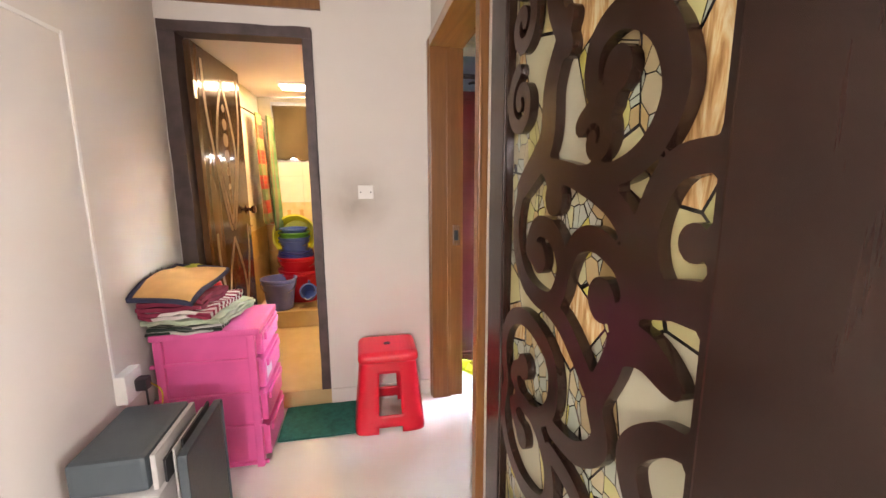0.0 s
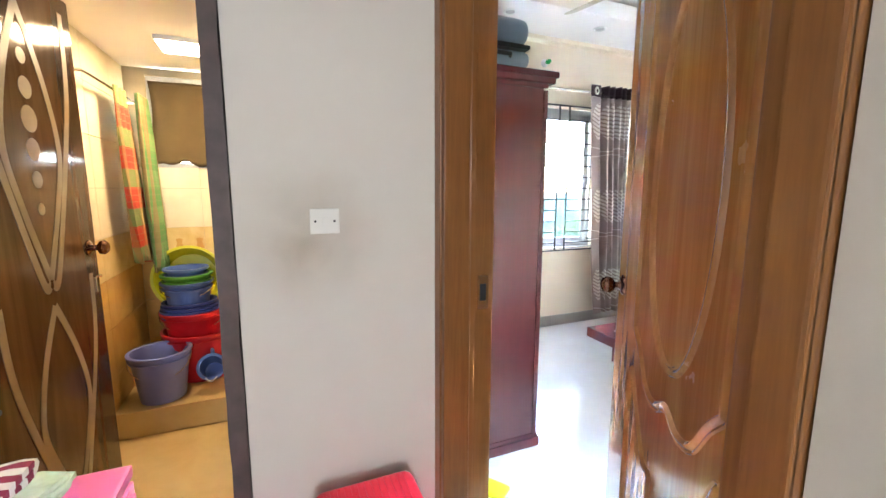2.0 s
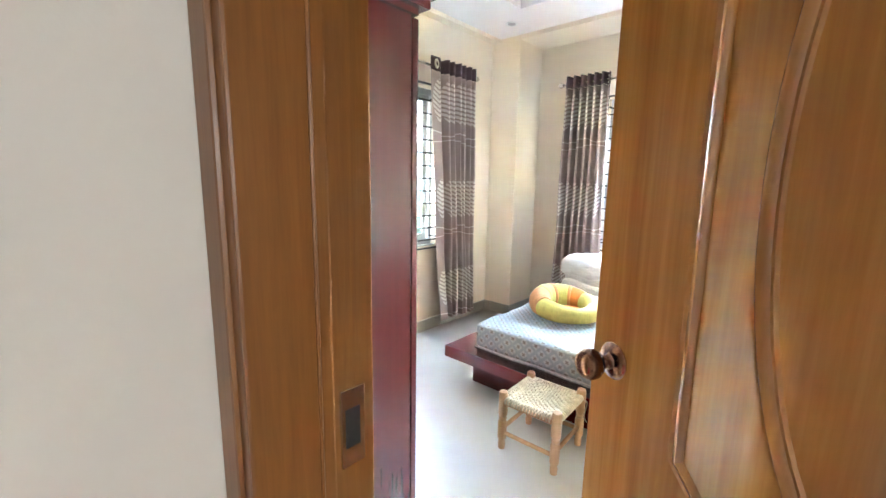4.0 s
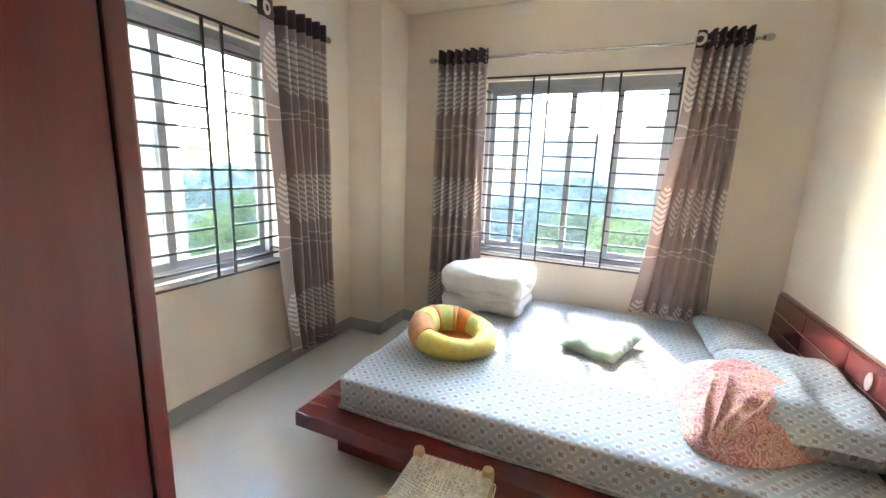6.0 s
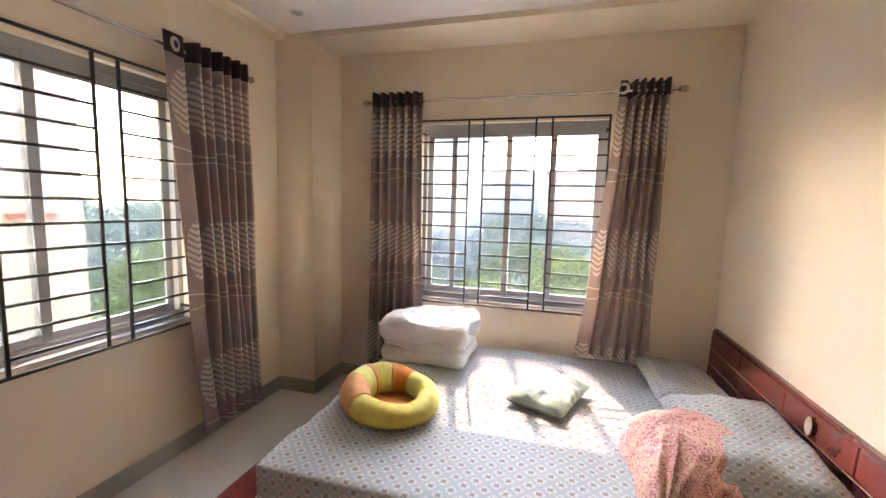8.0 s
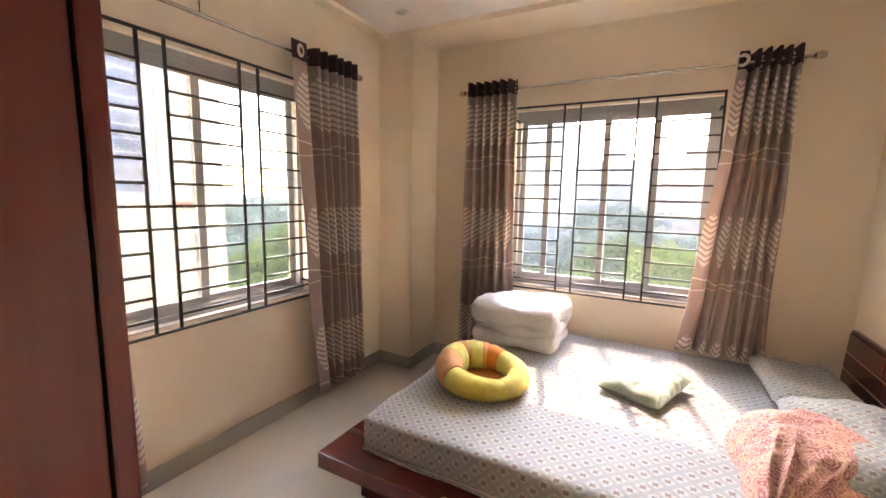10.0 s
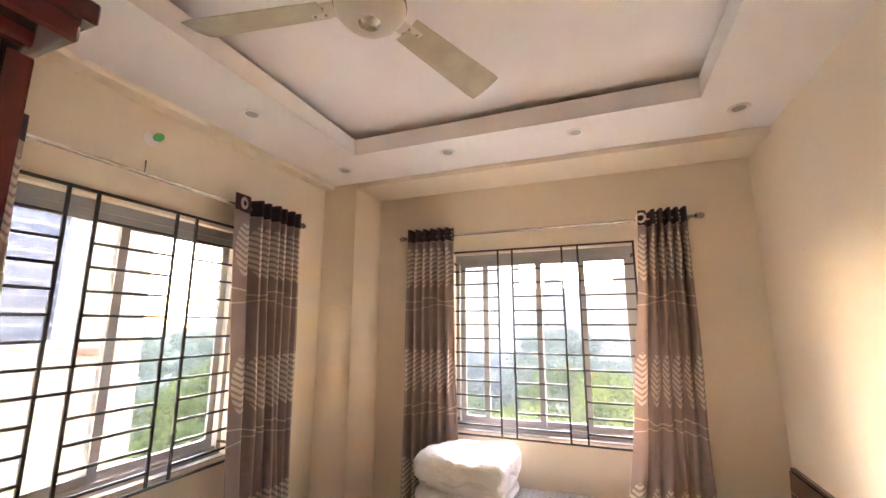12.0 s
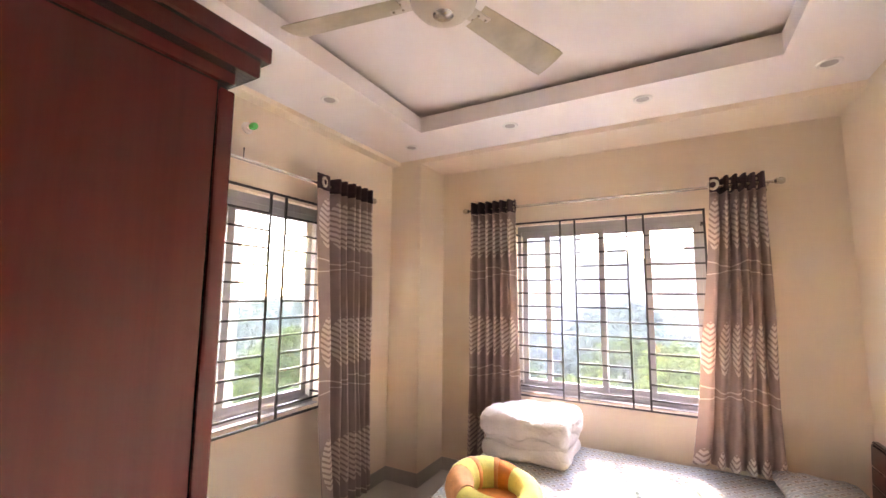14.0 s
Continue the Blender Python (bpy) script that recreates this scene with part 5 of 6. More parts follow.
structure("wall_bathroom_east", box(RIGHT - 0.02, END_Y + 0.12, 0, RIGHT - 0.003, BATH_Y, 2.85), M["tile_cream"], "cream tiled bathroom wall", "wall")
structure("ceiling_bathroom", box(BATH_X - 0.008, END_Y + 0.12, BATH_TOP, RIGHT - 0.02, BATH_Y, BATH_TOP + 0.06), M["ceiling"], "low cream bathroom ceiling", "ceiling")
ROWS_Z = [(0.11, 0.41, "tile_amber"), (0.41, 0.66, "tile_amber"), (0.66, 0.91, "tile_amber"), (0.91, 1.12, "tile_border"), (1.12, 1.37, "tile_cream"), (1.37, 1.62, "tile_cream"), (1.62, 1.87, "tile_cream"), (1.87, 2.09, "tile_cream")]
for z0, z1, key in ROWS_Z:
    y = END_Y + 0.125
    while y < BATH_Y - 0.02:
        y1 = min(y + 0.36, BATH_Y)
        part("tile", box(BATH_X - 0.0085, y + 0.0012, z0 + 0.0012, BATH_X, y1 - 0.0012, z1 - 0.0012), M[key], bw)
        y = y1
    x = BATH_X
    while x < RIGHT - 0.05:
        x1 = min(x + 0.36, RIGHT - 0.02)
        if z1 <= 1.5 or x >= 0.6:
            part("tile", box(x + 0.0012, BATH_Y, z0 + 0.0012, x1 - 0.0012, BATH_Y + 0.0085, z1 - 0.0012), M[key], bn)
        elif z0 < 1.5:
            part("tile", box(x + 0.0012, BATH_Y, z0 + 0.0012, x1 - 0.0012, BATH_Y + 0.0085, 1.499), M[key], bn)
        x = x1
for k in range(7):
    u = -0.16 + 0.115 * k
    bm = lathe([(0, 0), (0.016, 0.0), (0.022, 0.03), (0.014, 0.06), (0.02, 0.085), (0, 0.09)], sides=10, m=Matrix.Translation((u, BATH_Y - 0.0005, 0.96)) @ Matrix.Diagonal((1, 0.08, 1, 1)))
    part("tile_motif", bm, M["tile_amber"], bn)

bwin = thing("window_3", (0, BATH_Y, 0), "small white bathroom window with steel bars", "window", kind="structure")
bm = box(-0.15, 0.02, 1.99, 0.60, 0.08, 2.05)
box(-0.15, 0.02, 1.50, 0.60, 0.08, 1.53, bm=bm)
box(-0.15, 0.02, 1.53, -0.12, 0.08, 1.99, bm=bm)
box(0.57, 0.02, 1.53, 0.60, 0.08, 1.99, bm=bm)
part("window_frame", bm, M["aluminium"], bwin)
for k in range(4):
    part("bar", box(-0.12, 0.04, 1.60 + 0.1 * k, 0.57, 0.048, 1.608 + 0.1 * k), M["black_metal"], bwin)
M["olive"] = plain("olive_brown_cloth", (0.10, 0.07, 0.03), 0.95, var=0.12, scale=5, bump=0.4)
bm = bmesh.new()
cols, rws = 26, 22
grid = []
for i in range(cols + 1):
    u = i / cols
    bot = 1.50 + 0.05 * u + 0.02 * math.sin(u * 9) + 0.012 * math.sin(u * 31)
    grid.append([bm.verts.new((-0.135 + 0.71 * u + 0.01 * math.sin(5 * k / rws), BATH_Y - 0.012 + 0.008 * math.sin(u * 17 + k * 0.15), 2.015 - (2.015 - bot) * k / rws)) for k in range(rws + 1)])
for i in range(cols):
    for k in range(rws):
        bm.faces.new((grid[i][k], grid[i + 1][k], grid[i + 1][k + 1], grid[i][k + 1]))
cloth = tagged(part("window_cloth", bm, M["olive"], smooth=True), "ragged olive-brown cloth hung over the bathroom window", "cloth")
cloth.modifiers.new("thickness", "SOLIDIFY").thickness = 0.004

bframe = thing("door_frame_bathroom", (0, END_Y, 0), "brown-grey painted bathroom door frame with uneven paint edges", "door frame", kind="structure")


def rough_bar(x0, x1, z0, z1, y0=-0.012, y1=0.1):
    """A painted bar whose edges wander a little."""
    bm = bmesh.new()
    tall = (z1 - z0) > (x1 - x0)
    n = 36
    rings = []
    for i in range(n + 1):
        t = i / n
        if tall:
            z = z0 + (z1 - z0) * t
            a, b = x0 + 0.004 * noise.noise(Vector((x0 * 7, z * 6, 1))), x1 + 0.006 * noise.noise(Vector((x1 * 7, z * 6, 5)))
            rings.append([bm.verts.new(p) for p in ((a, y0, z), (b, y0, z), (b, y1, z), (a, y1, z))])
        else:
            x = x0 + (x1 - x0) * t
            a, b = z0 + 0.003 * noise.noise(Vector((x * 7, z0, 1))), z1 + 0.005 * noise.noise(Vector((x * 7, z1, 5)))
            rings.append([bm.verts.new(p) for p in ((x, y0, a), (x, y1, a), (x, y1, b), (x, y0, b))])
    for p, q in zip(rings, rings[1:]):
        for k in range(4):
            bm.faces.new((p[k], p[(k + 1) % 4], q[(k + 1) % 4], q[k]))
    bm.faces.new(rings[0][::-1])
    bm.faces.new(rings[-1])
    bmesh.ops.recalc_face_normals(bm, faces=bm.faces)
    return bm


part("jamb", rough_bar(-0.300, -0.225, 0.1, 2.063), M["bath_frame"], bframe)
part("jamb", rough_bar(0.374, 0.422, 0.1, 2.063), M["bath_frame"], bframe)
part("head", rough_bar(-0.300, 0.422, 2.065, 2.118), M["bath_frame"], bframe)
part("threshold", box(-0.275, -0.004, 0.0, 0.425, 0.118, 0.103, 0.003), M["tile_floor"], bframe)


def inlaid_door():
    n = Nodes("brown_inlaid_laminate", 0.12, spec=0.3)
    v = n.vec(scale=(6, 6, 0.5))
    a = n.noise(v, 1.5, 6, 0.6, 1.5)
    n.color(n.ramp(a, (0.3, (0.065, 0.030, 0.014)), (0.7, (0.12, 0.062, 0.030))))
    n.bump(n.noise(n.vec(), 6, 2), 0.03, 0.004)
    return n.m


M["bath_door"] = inlaid_door()
M["inlay"] = plain("pale_door_inlay", (0.27, 0.20, 0.13), 0.45)
bdoor = thing("bathroom_door", (-0.205, END_Y + 0.075, 0.115), "open brown bathroom door with pale curved inlay lines", "door", rz=87)
BW = 0.72
bslab = part("slab", box(0, -0.017, 0, BW, 0.017, 1.94, 0.002), M["bath_door"], bdoor)


def inlay(points, r=0.015):
    bm = bmesh.new()
    pts = [Vector((a, -0.0175, z)) for a, z in points]
    prev = None
    for i, p in enumerate(pts):
        d = (pts[min(len(pts) - 1, i + 1)] - pts[max(0, i - 1)]).normalized()
        s = Vector((d.z, 0, -d.x)) * r
        cur = (bm.verts.new(p + s), bm.verts.new(p + s + Vector((0, -0.0012, 0))), bm.verts.new(p - s + Vector((0, -0.0012, 0))), bm.verts.new(p - s))
        if prev:
            for k in range(3):
                bm.faces.new((prev[k], prev[k + 1], cur[k + 1], cur[k]))
        prev = cur
    bmesh.ops.recalc_face_normals(bm, faces=bm.faces)
    part("inlay", bm, M["inlay"], bslab)


for z0, z1 in ((0.95, 1.82), (0.12, 0.86)):
    for s in (-1, 1):
        inlay(curve((0.38, z0), (0.38 + s * 0.10, z0 + (z1 - z0) * 0.28), (0.38 + s * 0.15, (z0 + z1) / 2), (0.38 + s * 0.10, z0 + (z1 - z0) * 0.75), (0.38, z1)))
        inlay(curve((0.38 + s * 0.27, z1 + 0.06), (0.38 + s * 0.24, (z0 + z1) / 2 + 0.15), (0.38 + s * 0.06, z0 + 0.03), (0.38 + s * 0.01, z0 - 0.02)))
for k, r in enumerate((0.024, 0.034, 0.042, 0.036, 0.028, 0.02)):
    z = 1.66 - 0.095 * k
    part("inlay", lathe([(0, 0), (r, 0), (r, 0.0012), (0, 0.0014)], m=Matrix.Translation((0.38, -0.0168, z)) @ pose(0, 0, 0, 90), sides=18), M["inlay"], bslab)
for f in (1, -1):
    km = Matrix.Translation((BW - 0.06, f * 0.017, 1.02)) @ Vector((0, f, 0)).to_track_quat("Z", "Y").to_matrix().to_4x4()
    part("knob", lathe([(0, 0), (0.03, 0), (0.03, 0.004), (0.013, 0.012), (0.012, 0.03), (0.026, 0.038), (0.029, 0.052), (0.02, 0.064), (0, 0.067)], m=km, sides=24), M["dark_metal"], bdoor, "round bronze knob", smooth=True)
part("bolt", tube([(BW - 0.055, -0.024, 0.84), (BW - 0.055, -0.024, 0.90), (BW - 0.02, -0.03, 0.90)], 0.006), M["steel"], bdoor)
for z in (0.25, 1.65):
    part("hinge", box(-0.012, -0.022, z, 0.02, -0.016, z + 0.09, 0.001), M["steel"], bdoor)

warm = Nodes("warm_lamp_diffuser", 0.6)
warm.color((0.9, 0.85, 0.75))
warm.b.inputs["Emission Color"].default_value = (1.0, 0.78, 0.48, 1)
warm.b.inputs["Emission Strength"].default_value = 0.11
blamp = thing("ceiling_lamp", (0.17, 4.03, BATH_TOP), "lit square warm-white panel lamp on the bathroom ceiling", "lamp")
part("housing", box(-0.125, -0.105, -0.022, 0.125, 0.105, 0, 0.004), M["white_plastic"], blamp)
part("diffuser", box(-0.115, -0.095, -0.028, 0.115, 0.095, -0.0225, 0.002), warm.m, blamp, "glowing diffuser")
area_light("bathroom_lamp_light", (0.17, 4.03, BATH_TOP - 0.032), (0.17, 4.03, 0), 0.22, 0.18, 0.0105, (1.0, 0.76, 0.48))


def bucket(name, loc, r0, r1, h, material, label, handle=None, category="bucket", tilt=(0, 0), group=""):
    root = thing(name, loc, label, category, group)
    root.rotation_euler = (radians(tilt[0]), radians(tilt[1]), 0)
    t = 0.004
    prof = [(0, 0.0), (r0, 0.0), (r0 + (r1 - r0) * 0.5, h * 0.5), (r1, h - 0.012), (r1 + 0.012, h - 0.012), (r1 + 0.012, h), (r1 - t, h), (r0 + (r1 - r0) * 0.5 - t, h * 0.5), (r0 - t, t), (0, t)]
    part("shell", lathe(prof, sides=36), material, root, smooth=True)
    part("rim_band", lathe([(r1 - 0.002, h - 0.045), (r1 + 0.004, h - 0.045), (r1 + 0.006, h - 0.035), (r1 - 0.001, h - 0.033)], sides=36), material, root, smooth=True)
    if handle:
        pts = [((r1 + 0.008) * math.cos(a), -0.02 - (r1 * 0.62) * math.sin(a), h - 0.03 - (h * 0.38) * math.sin(a)) for a in (math.pi * k / 16 for k in range(17))]
        part("handle", tube(pts, 0.003, sides=8), handle, root, "wire handle", smooth=True)
    return root


def col(name, c, rough=0.35):
    return plain(name, c, rough, var=0.1)


M["lavender"] = col("grey_lavender_plastic", (0.17, 0.20, 0.46))
M["blue"] = col("blue_plastic", (0.03, 0.06, 0.26))
M["blue2"] = col("steel_blue_plastic", (0.06, 0.12, 0.34))
M["green_p"] = col("green_plastic", (0.08, 0.30, 0.03))
M["yellow_p"] = col("lime_yellow_plastic", (0.62, 0.62, 0.02))
M["red_p"] = col("red_tub_plastic", (0.55, 0.012, 0.02))
bucket("bucket", (-0.075, 4.03, 0.245), 0.105, 0.138, 0.265, M["lavender"], "grey-lavender plastic bucket on the step", M["steel"])
bucket("red_tub", (0.09, 4.30, 0.245), 0.16, 0.205, 0.29, M["red_p"], "large red plastic tub on the step", None, "tub")
bucket("red_bucket", (0.05, 4.31, 0.45), 0.13, 0.165, 0.20, M["red_p"], "red plastic bucket standing in the tub", M["steel"])
for k in range(3):
    bucket("blue_basin", (0.035, 4.31, 0.60 + 0.022 * k), 0.11, 0.145 - 0.006 * k, 0.06, M["blue"], "dark blue plastic basin in the stack", None, "basin", group="stacked basins")
bucket("blue_bucket", (0.03, 4.31, 0.675), 0.105, 0.128, 0.15, M["blue2"], "blue plastic bucket on the stack", M["steel"])
bucket("green_basin", (0.03, 4.31, 0.80), 0.10, 0.125, 0.07, M["green_p"], "green plastic basin on the stack", None, "basin", group="stacked basins")
bucket("blue_basin", (0.03, 4.31, 0.86), 0.09, 0.108, 0.045, M["blue2"], "small blue basin on top of the stack", None, "basin", group="stacked basins")
bucket("yellow_tub", (0.015, 4.555, 0.80), 0.15, 0.19, 0.12, M["yellow_p"], "lime-yellow tub leaning upright behind the stack", None, "tub", (82, 0))
mug = bucket("bath_mug", (0.165, 4.085, 0.325), 0.05, 0.062, 0.115, M["blue2"], "blue plastic bath mug tipped forward", None, "mug", (55, 0))
part("handle", tube(curve((0.0, 0.062, 0.10), (0.0, 0.10, 0.10), (0.0, 0.10, 0.05), (0.0, 0.058, 0.03)), 0.007, sides=8), M["blue2"], mug, smooth=True)
part("pour_lip", tube(curve((-0.03, -0.06, 0.112), (0.0, -0.082, 0.116), (0.03, -0.06, 0.112)), 0.004, sides=6), M["white_plastic"], mug, "pale rim", smooth=True)
stand = tagged(part("tub_rest", box(-0.16, 4.50, 0.245, 0.22, 4.595, 0.70, 0.01), M["tile_amber"]), "amber tiled ledge behind the tubs", "ledge", kind="structure")
basin = thing("wash_basin", (0.42, 4.42, 0.80), "white ceramic wash basin on the bathroom wall", "basin")
part("bowl", lathe([(0, 0), (0.10, 0.01), (0.17, 0.08), (0.19, 0.13), (0.18, 0.14), (0.15, 0.09), (0.08, 0.03), (0, 0.02)], sides=32), M["white_plastic"], basin, smooth=True)
part("bracket", box(-0.10, 0.10, -0.06, 0.10, 0.185, 0.10, 0.01), M["white_plastic"], basin)

# towel rail and towels on the side wall
rail = thing("towel_rail", (BATH_X, 0, 0), "steel towel rail on the bathroom wall", "towel rail")
part("rail", tube([(0.0, 3.80, 1.87), (0.06, 3.80, 1.87), (0.065, 3.86, 1.87), (0.065, 4.54, 1.87), (0.0, 4.56, 1.87)], 0.007), M["steel"], rail, smooth=True)
part("rose", lathe([(0, 0), (0.022, 0), (0.02, 0.008), (0, 0.01)], m=Matrix.Translation((0, 3.80, 1.87)) @ pose(0, 0, 0, 0, 90), sides=18), M["steel"], rail, smooth=True)


def plaid(name, a, b, c):
    n = Nodes(name, 0.95, spec=0.15)
    xyz = n.put("SeparateXYZ", Vector=n.co.outputs["Object"])
    fz = n.math("FRACT", n.math("DIVIDE", xyz.outputs[2], 0.21))
    fy = n.math("FRACT", n.math("DIVIDE", xyz.outputs[1], 0.055))
    base = n.mix(n.math("GREATER_THAN", fz, 0.55), a, b)
    base = n.mix(n.math("MULTIPLY", n.math("GREATER_THAN", fy, 0.6), 0.55), base, c)
    n.color(n.mix(n.math("MULTIPLY", n.math("LESS_THAN", n.math("FRACT", n.math("DIVIDE", xyz.outputs[2], 0.035)), 0.16), 0.3), base, (0.26, 0.23, 0.14)))
    n.bump(n.noise(n.vec(), 120, 3), 0.5, 0.003)
    return n.m


M["towel_red"] = plaid("red_green_check_towel", (0.48, 0.07, 0.045), (0.20, 0.26, 0.10), (0.36, 0.20, 0.09))
M["towel_green"] = plaid("green_check_towel", (0.11, 0.24, 0.09), (0.16, 0.28, 0.11), (0.30, 0.14, 0.08))
for k, (y0, y1, zb, key, lab) in enumerate(((4.10, 4.34, 0.98, "towel_red", "red and green checked towel hung on the rail"), (4.26, 4.50, 0.90, "towel_green", "green checked towel hung on the rail"))):
    bm = bmesh.new()
    grid = []
    for i in range(25):
        u = i / 24
        col_ = []
        for j in range(25):
            g = j / 24
            pinch = 0.55 + 0.45 * math.sin(math.pi * min(1.0, 0.15 + g * 0.75))
            y = (y0 + y1) / 2 + (y1 - y0) * (u - 0.5) * pinch + 0.03 * g
            x = BATH_X + 0.075 + 0.055 * k + 0.024 * math.sin(u * 19 + k * 2 + g * 1.5) * (0.5 + 0.5 * g) + 0.02 * g
            col_.append(bm.verts.new((x, y, 1.885 - (1.885 - zb) * g - 0.06 * abs(u - 0.4) * g)))
        grid.append(col_)
    for i in range(24):
        for j in range(24):
            bm.faces.new((grid[i][j], grid[i + 1][j], grid[i + 1][j + 1], grid[i][j + 1]))
    tw = tagged(part("towel", bm, M[key], smooth=True), lab, "towel")
    tw.modifiers.new("thickness", "SOLIDIFY").thickness = 0.006


# ---- ceiling fan, downlights, night lamp ----
M["fan_cream"] = plain("cream_enamel", (0.66, 0.60, 0.50), 0.3, var=0.06)
M["fan_blade"] = plain("dusty_cream_blade", (0.52, 0.46, 0.33), 0.4, var=0.18, scale=9)
fan = thing("ceiling_fan", (2.49, 3.24, -0.032), "cream three-blade ceiling fan with a chrome cap", "fan")
part("canopy", lathe([(0.0, 2.70), (0.022, 2.70), (0.045, 2.735), (0.052, 2.79), (0.048, 2.815), (0.095, 2.822), (0.1, 2.845), (0.1, 2.884), (0, 2.885)], sides=32), M["fan_cream"], fan, "cream ceiling canopy", smooth=True)
part("rod", tube([(0, 0, 2.60), (0, 0, 2.72)], 0.012, sides=14), M["fan_cream"], fan, smooth=True)
part("neck", lathe([(0.06, 2.545), (0.045, 2.57), (0.03, 2.60), (0.024, 2.625), (0, 2.63)], sides=28), M["fan_cream"], fan, smooth=True)
part("motor", lathe([(0, 2.466), (0.05, 2.468), (0.085, 2.482), (0.107, 2.508), (0.108, 2.52), (0.1, 2.535), (0.07, 2.55), (0, 2.552)], sides=40), M["fan_cream"], fan, "round cream motor housing", smooth=True)
part("trim_ring", lathe([(0.106, 2.521), (0.1105, 2.523), (0.1105, 2.531), (0.103, 2.534)], sides=40), M["black_metal"], fan, "dark trim ring", smooth=True)
part("cap", lathe([(0, 2.459), (0.02, 2.461), (0.034, 2.467), (0.036, 2.472), (0, 2.475)], sides=28), M["steel"], fan, "chrome centre cap", smooth=True)
for ang in (-20, 100, 220):
    m = pose(0, 0, 2.535, 0, 0, ang)
    bm = box(0.085, -0.028, -0.004, 0.20, 0.028, 0.004, 0.003)
    bmesh.ops.transform(bm, matrix=m, verts=bm.verts)
    arm = part("blade_arm", bm, M["fan_cream"], fan)
    for x in (0.15, 0.185):
        for y in (-0.014, 0.014):
            part("screw", lathe([(0, -0.007), (0.005, -0.0065), (0.005, -0.004), (0, -0.004)], m=m @ Matrix.Translation((x, y, 0)), sides=8), M["steel"], arm)
    bm = bmesh.new()
    outline = []
    for i in range(15):
        t = i / 14
        outline.append((0.15 + 0.45 * t, 0.048 + 0.018 * t, -0.010 - 0.008 * t))
    rings = []
    for x, w, dz in outline:
        e = 1.0 if x < 0.58 else 0.93
        rings.append([bm.verts.new(m @ Vector((x, s * w * e, dz * s * 1.2 - 0.006 * (1 - s * s) + hh))) for hh in (0.003, 0.0) for s in ((-1, -0.5, 0, 0.5, 1) if hh else (1, 0.5, 0, -0.5, -1))])
    for p, q in zip(rings, rings[1:]):
        for k in range(10):
            bm.faces.new((p[k], q[k], q[(k + 1) % 10], p[(k + 1) % 10]))
    bm.faces.new(rings[0])
    bm.faces.new(rings[-1][::-1])
    bmesh.ops.recalc_face_normals(bm, faces=bm.faces)
    part("blade", bm, M["fan_blade"], fan, "dusty cream blade", smooth=True)

down = thing("downlight", (3.147, 4.395, SOFFIT), "unlit round white recessed ceiling downlight", "downlight", "ceiling downlights")
part("rim", lathe([(0.034, -0.002), (0.046, -0.008), (0.052, -0.006), (0.054, 0.0)], sides=28), M["white_plastic"], down, smooth=True)
part("lens", lathe([(0, -0.003), (0.035, -0.003), (0.036, -0.001)], sides=28), M["pale_grey"], down, "grey frosted lens")
for x, y in ((4.02, 3.556), (4.02, 2.725), (4.035, 1.883), (3.158, 1.882), (2.273, 4.395), (4.06, 4.40), (2.27, 1.882), (1.45, 2.8)):
    copy_thing(down, pose(x, y, SOFFIT))

night = thing("night_light", (2.885, NORTH, 2.505), "small white wall lamp holder with a green bulb", "lamp")
part("holder", lathe([(0, 0), (0.036, 0), (0.034, 0.012), (0.024, 0.02), (0.022, 0.035), (0, 0.036)], m=pose(0, 0, 0, 90), sides=24), M["white_plastic"], night, smooth=True)
M["green_bulb"] = plain("green_bulb", (0.02, 0.42, 0.12), 0.25)
part("bulb", lathe([(0.014, 0.03), (0.018, 0.045), (0.022, 0.06), (0.018, 0.078), (0, 0.088)], m=pose(0, 0, 0, 90), sides=20), M["green_bulb"], night, "green bulb", smooth=True)
chain = tagged(part("pull_cord", tube([(2.87, NORTH - 0.008, 2.38), (2.872, NORTH - 0.006, 2.33), (2.868, NORTH - 0.006, 2.31)], [0.004, 0.002, 0.005], sides=8), M["case_dark"]), "short dark pull cord on the wall", "cord")

# ---- corded wooden stool ----
cstool = thing("cord_stool", (2.665, 3.185, 0), "small low wooden stool with a woven cord seat", "stool", rz=2)
M["stool_wood"] = wood("pale_turned_wood", (0.36, 0.17, 0.07), (0.55, 0.32, 0.16), "z", 0.45, 1.0, 0.05)
M["cord"] = plain("jute_cord", (0.62, 0.52, 0.36), 0.95, var=0.25, scale=30, bump=0.5)
SH = 0.30
for sx in (-1, 1):
    for sy in (-1, 1):
        prof = [(0.0, 0.0), (0.017, 0.0), (0.019, 0.03), (0.016, 0.045), (0.023, 0.06), (0.023, 0.15), (0.017, 0.16), (0.021, 0.17), (0.017, 0.18), (0.024, 0.195), (0.024, 0.30), (0.020, 0.315), (0, 0.318)]
        part("leg", lathe(prof, sides=14, m=Matrix.Translation((sx * 0.145, sy * 0.145, 0))), M["stool_wood"], cstool, smooth=True)
for s in (-1, 1):
    for z in (0.11, 0.275):
        part("stretcher", tube([(-0.145, s * 0.145, z), (0.145, s * 0.145, z)], 0.011, sides=10), M["stool_wood"], cstool, smooth=True)
        part("stretcher", tube([(s * 0.145, -0.145, z - 0.02), (s * 0.145, 0.145, z - 0.02)], 0.011, sides=10), M["stool_wood"], cstool, smooth=True)
nw = 17
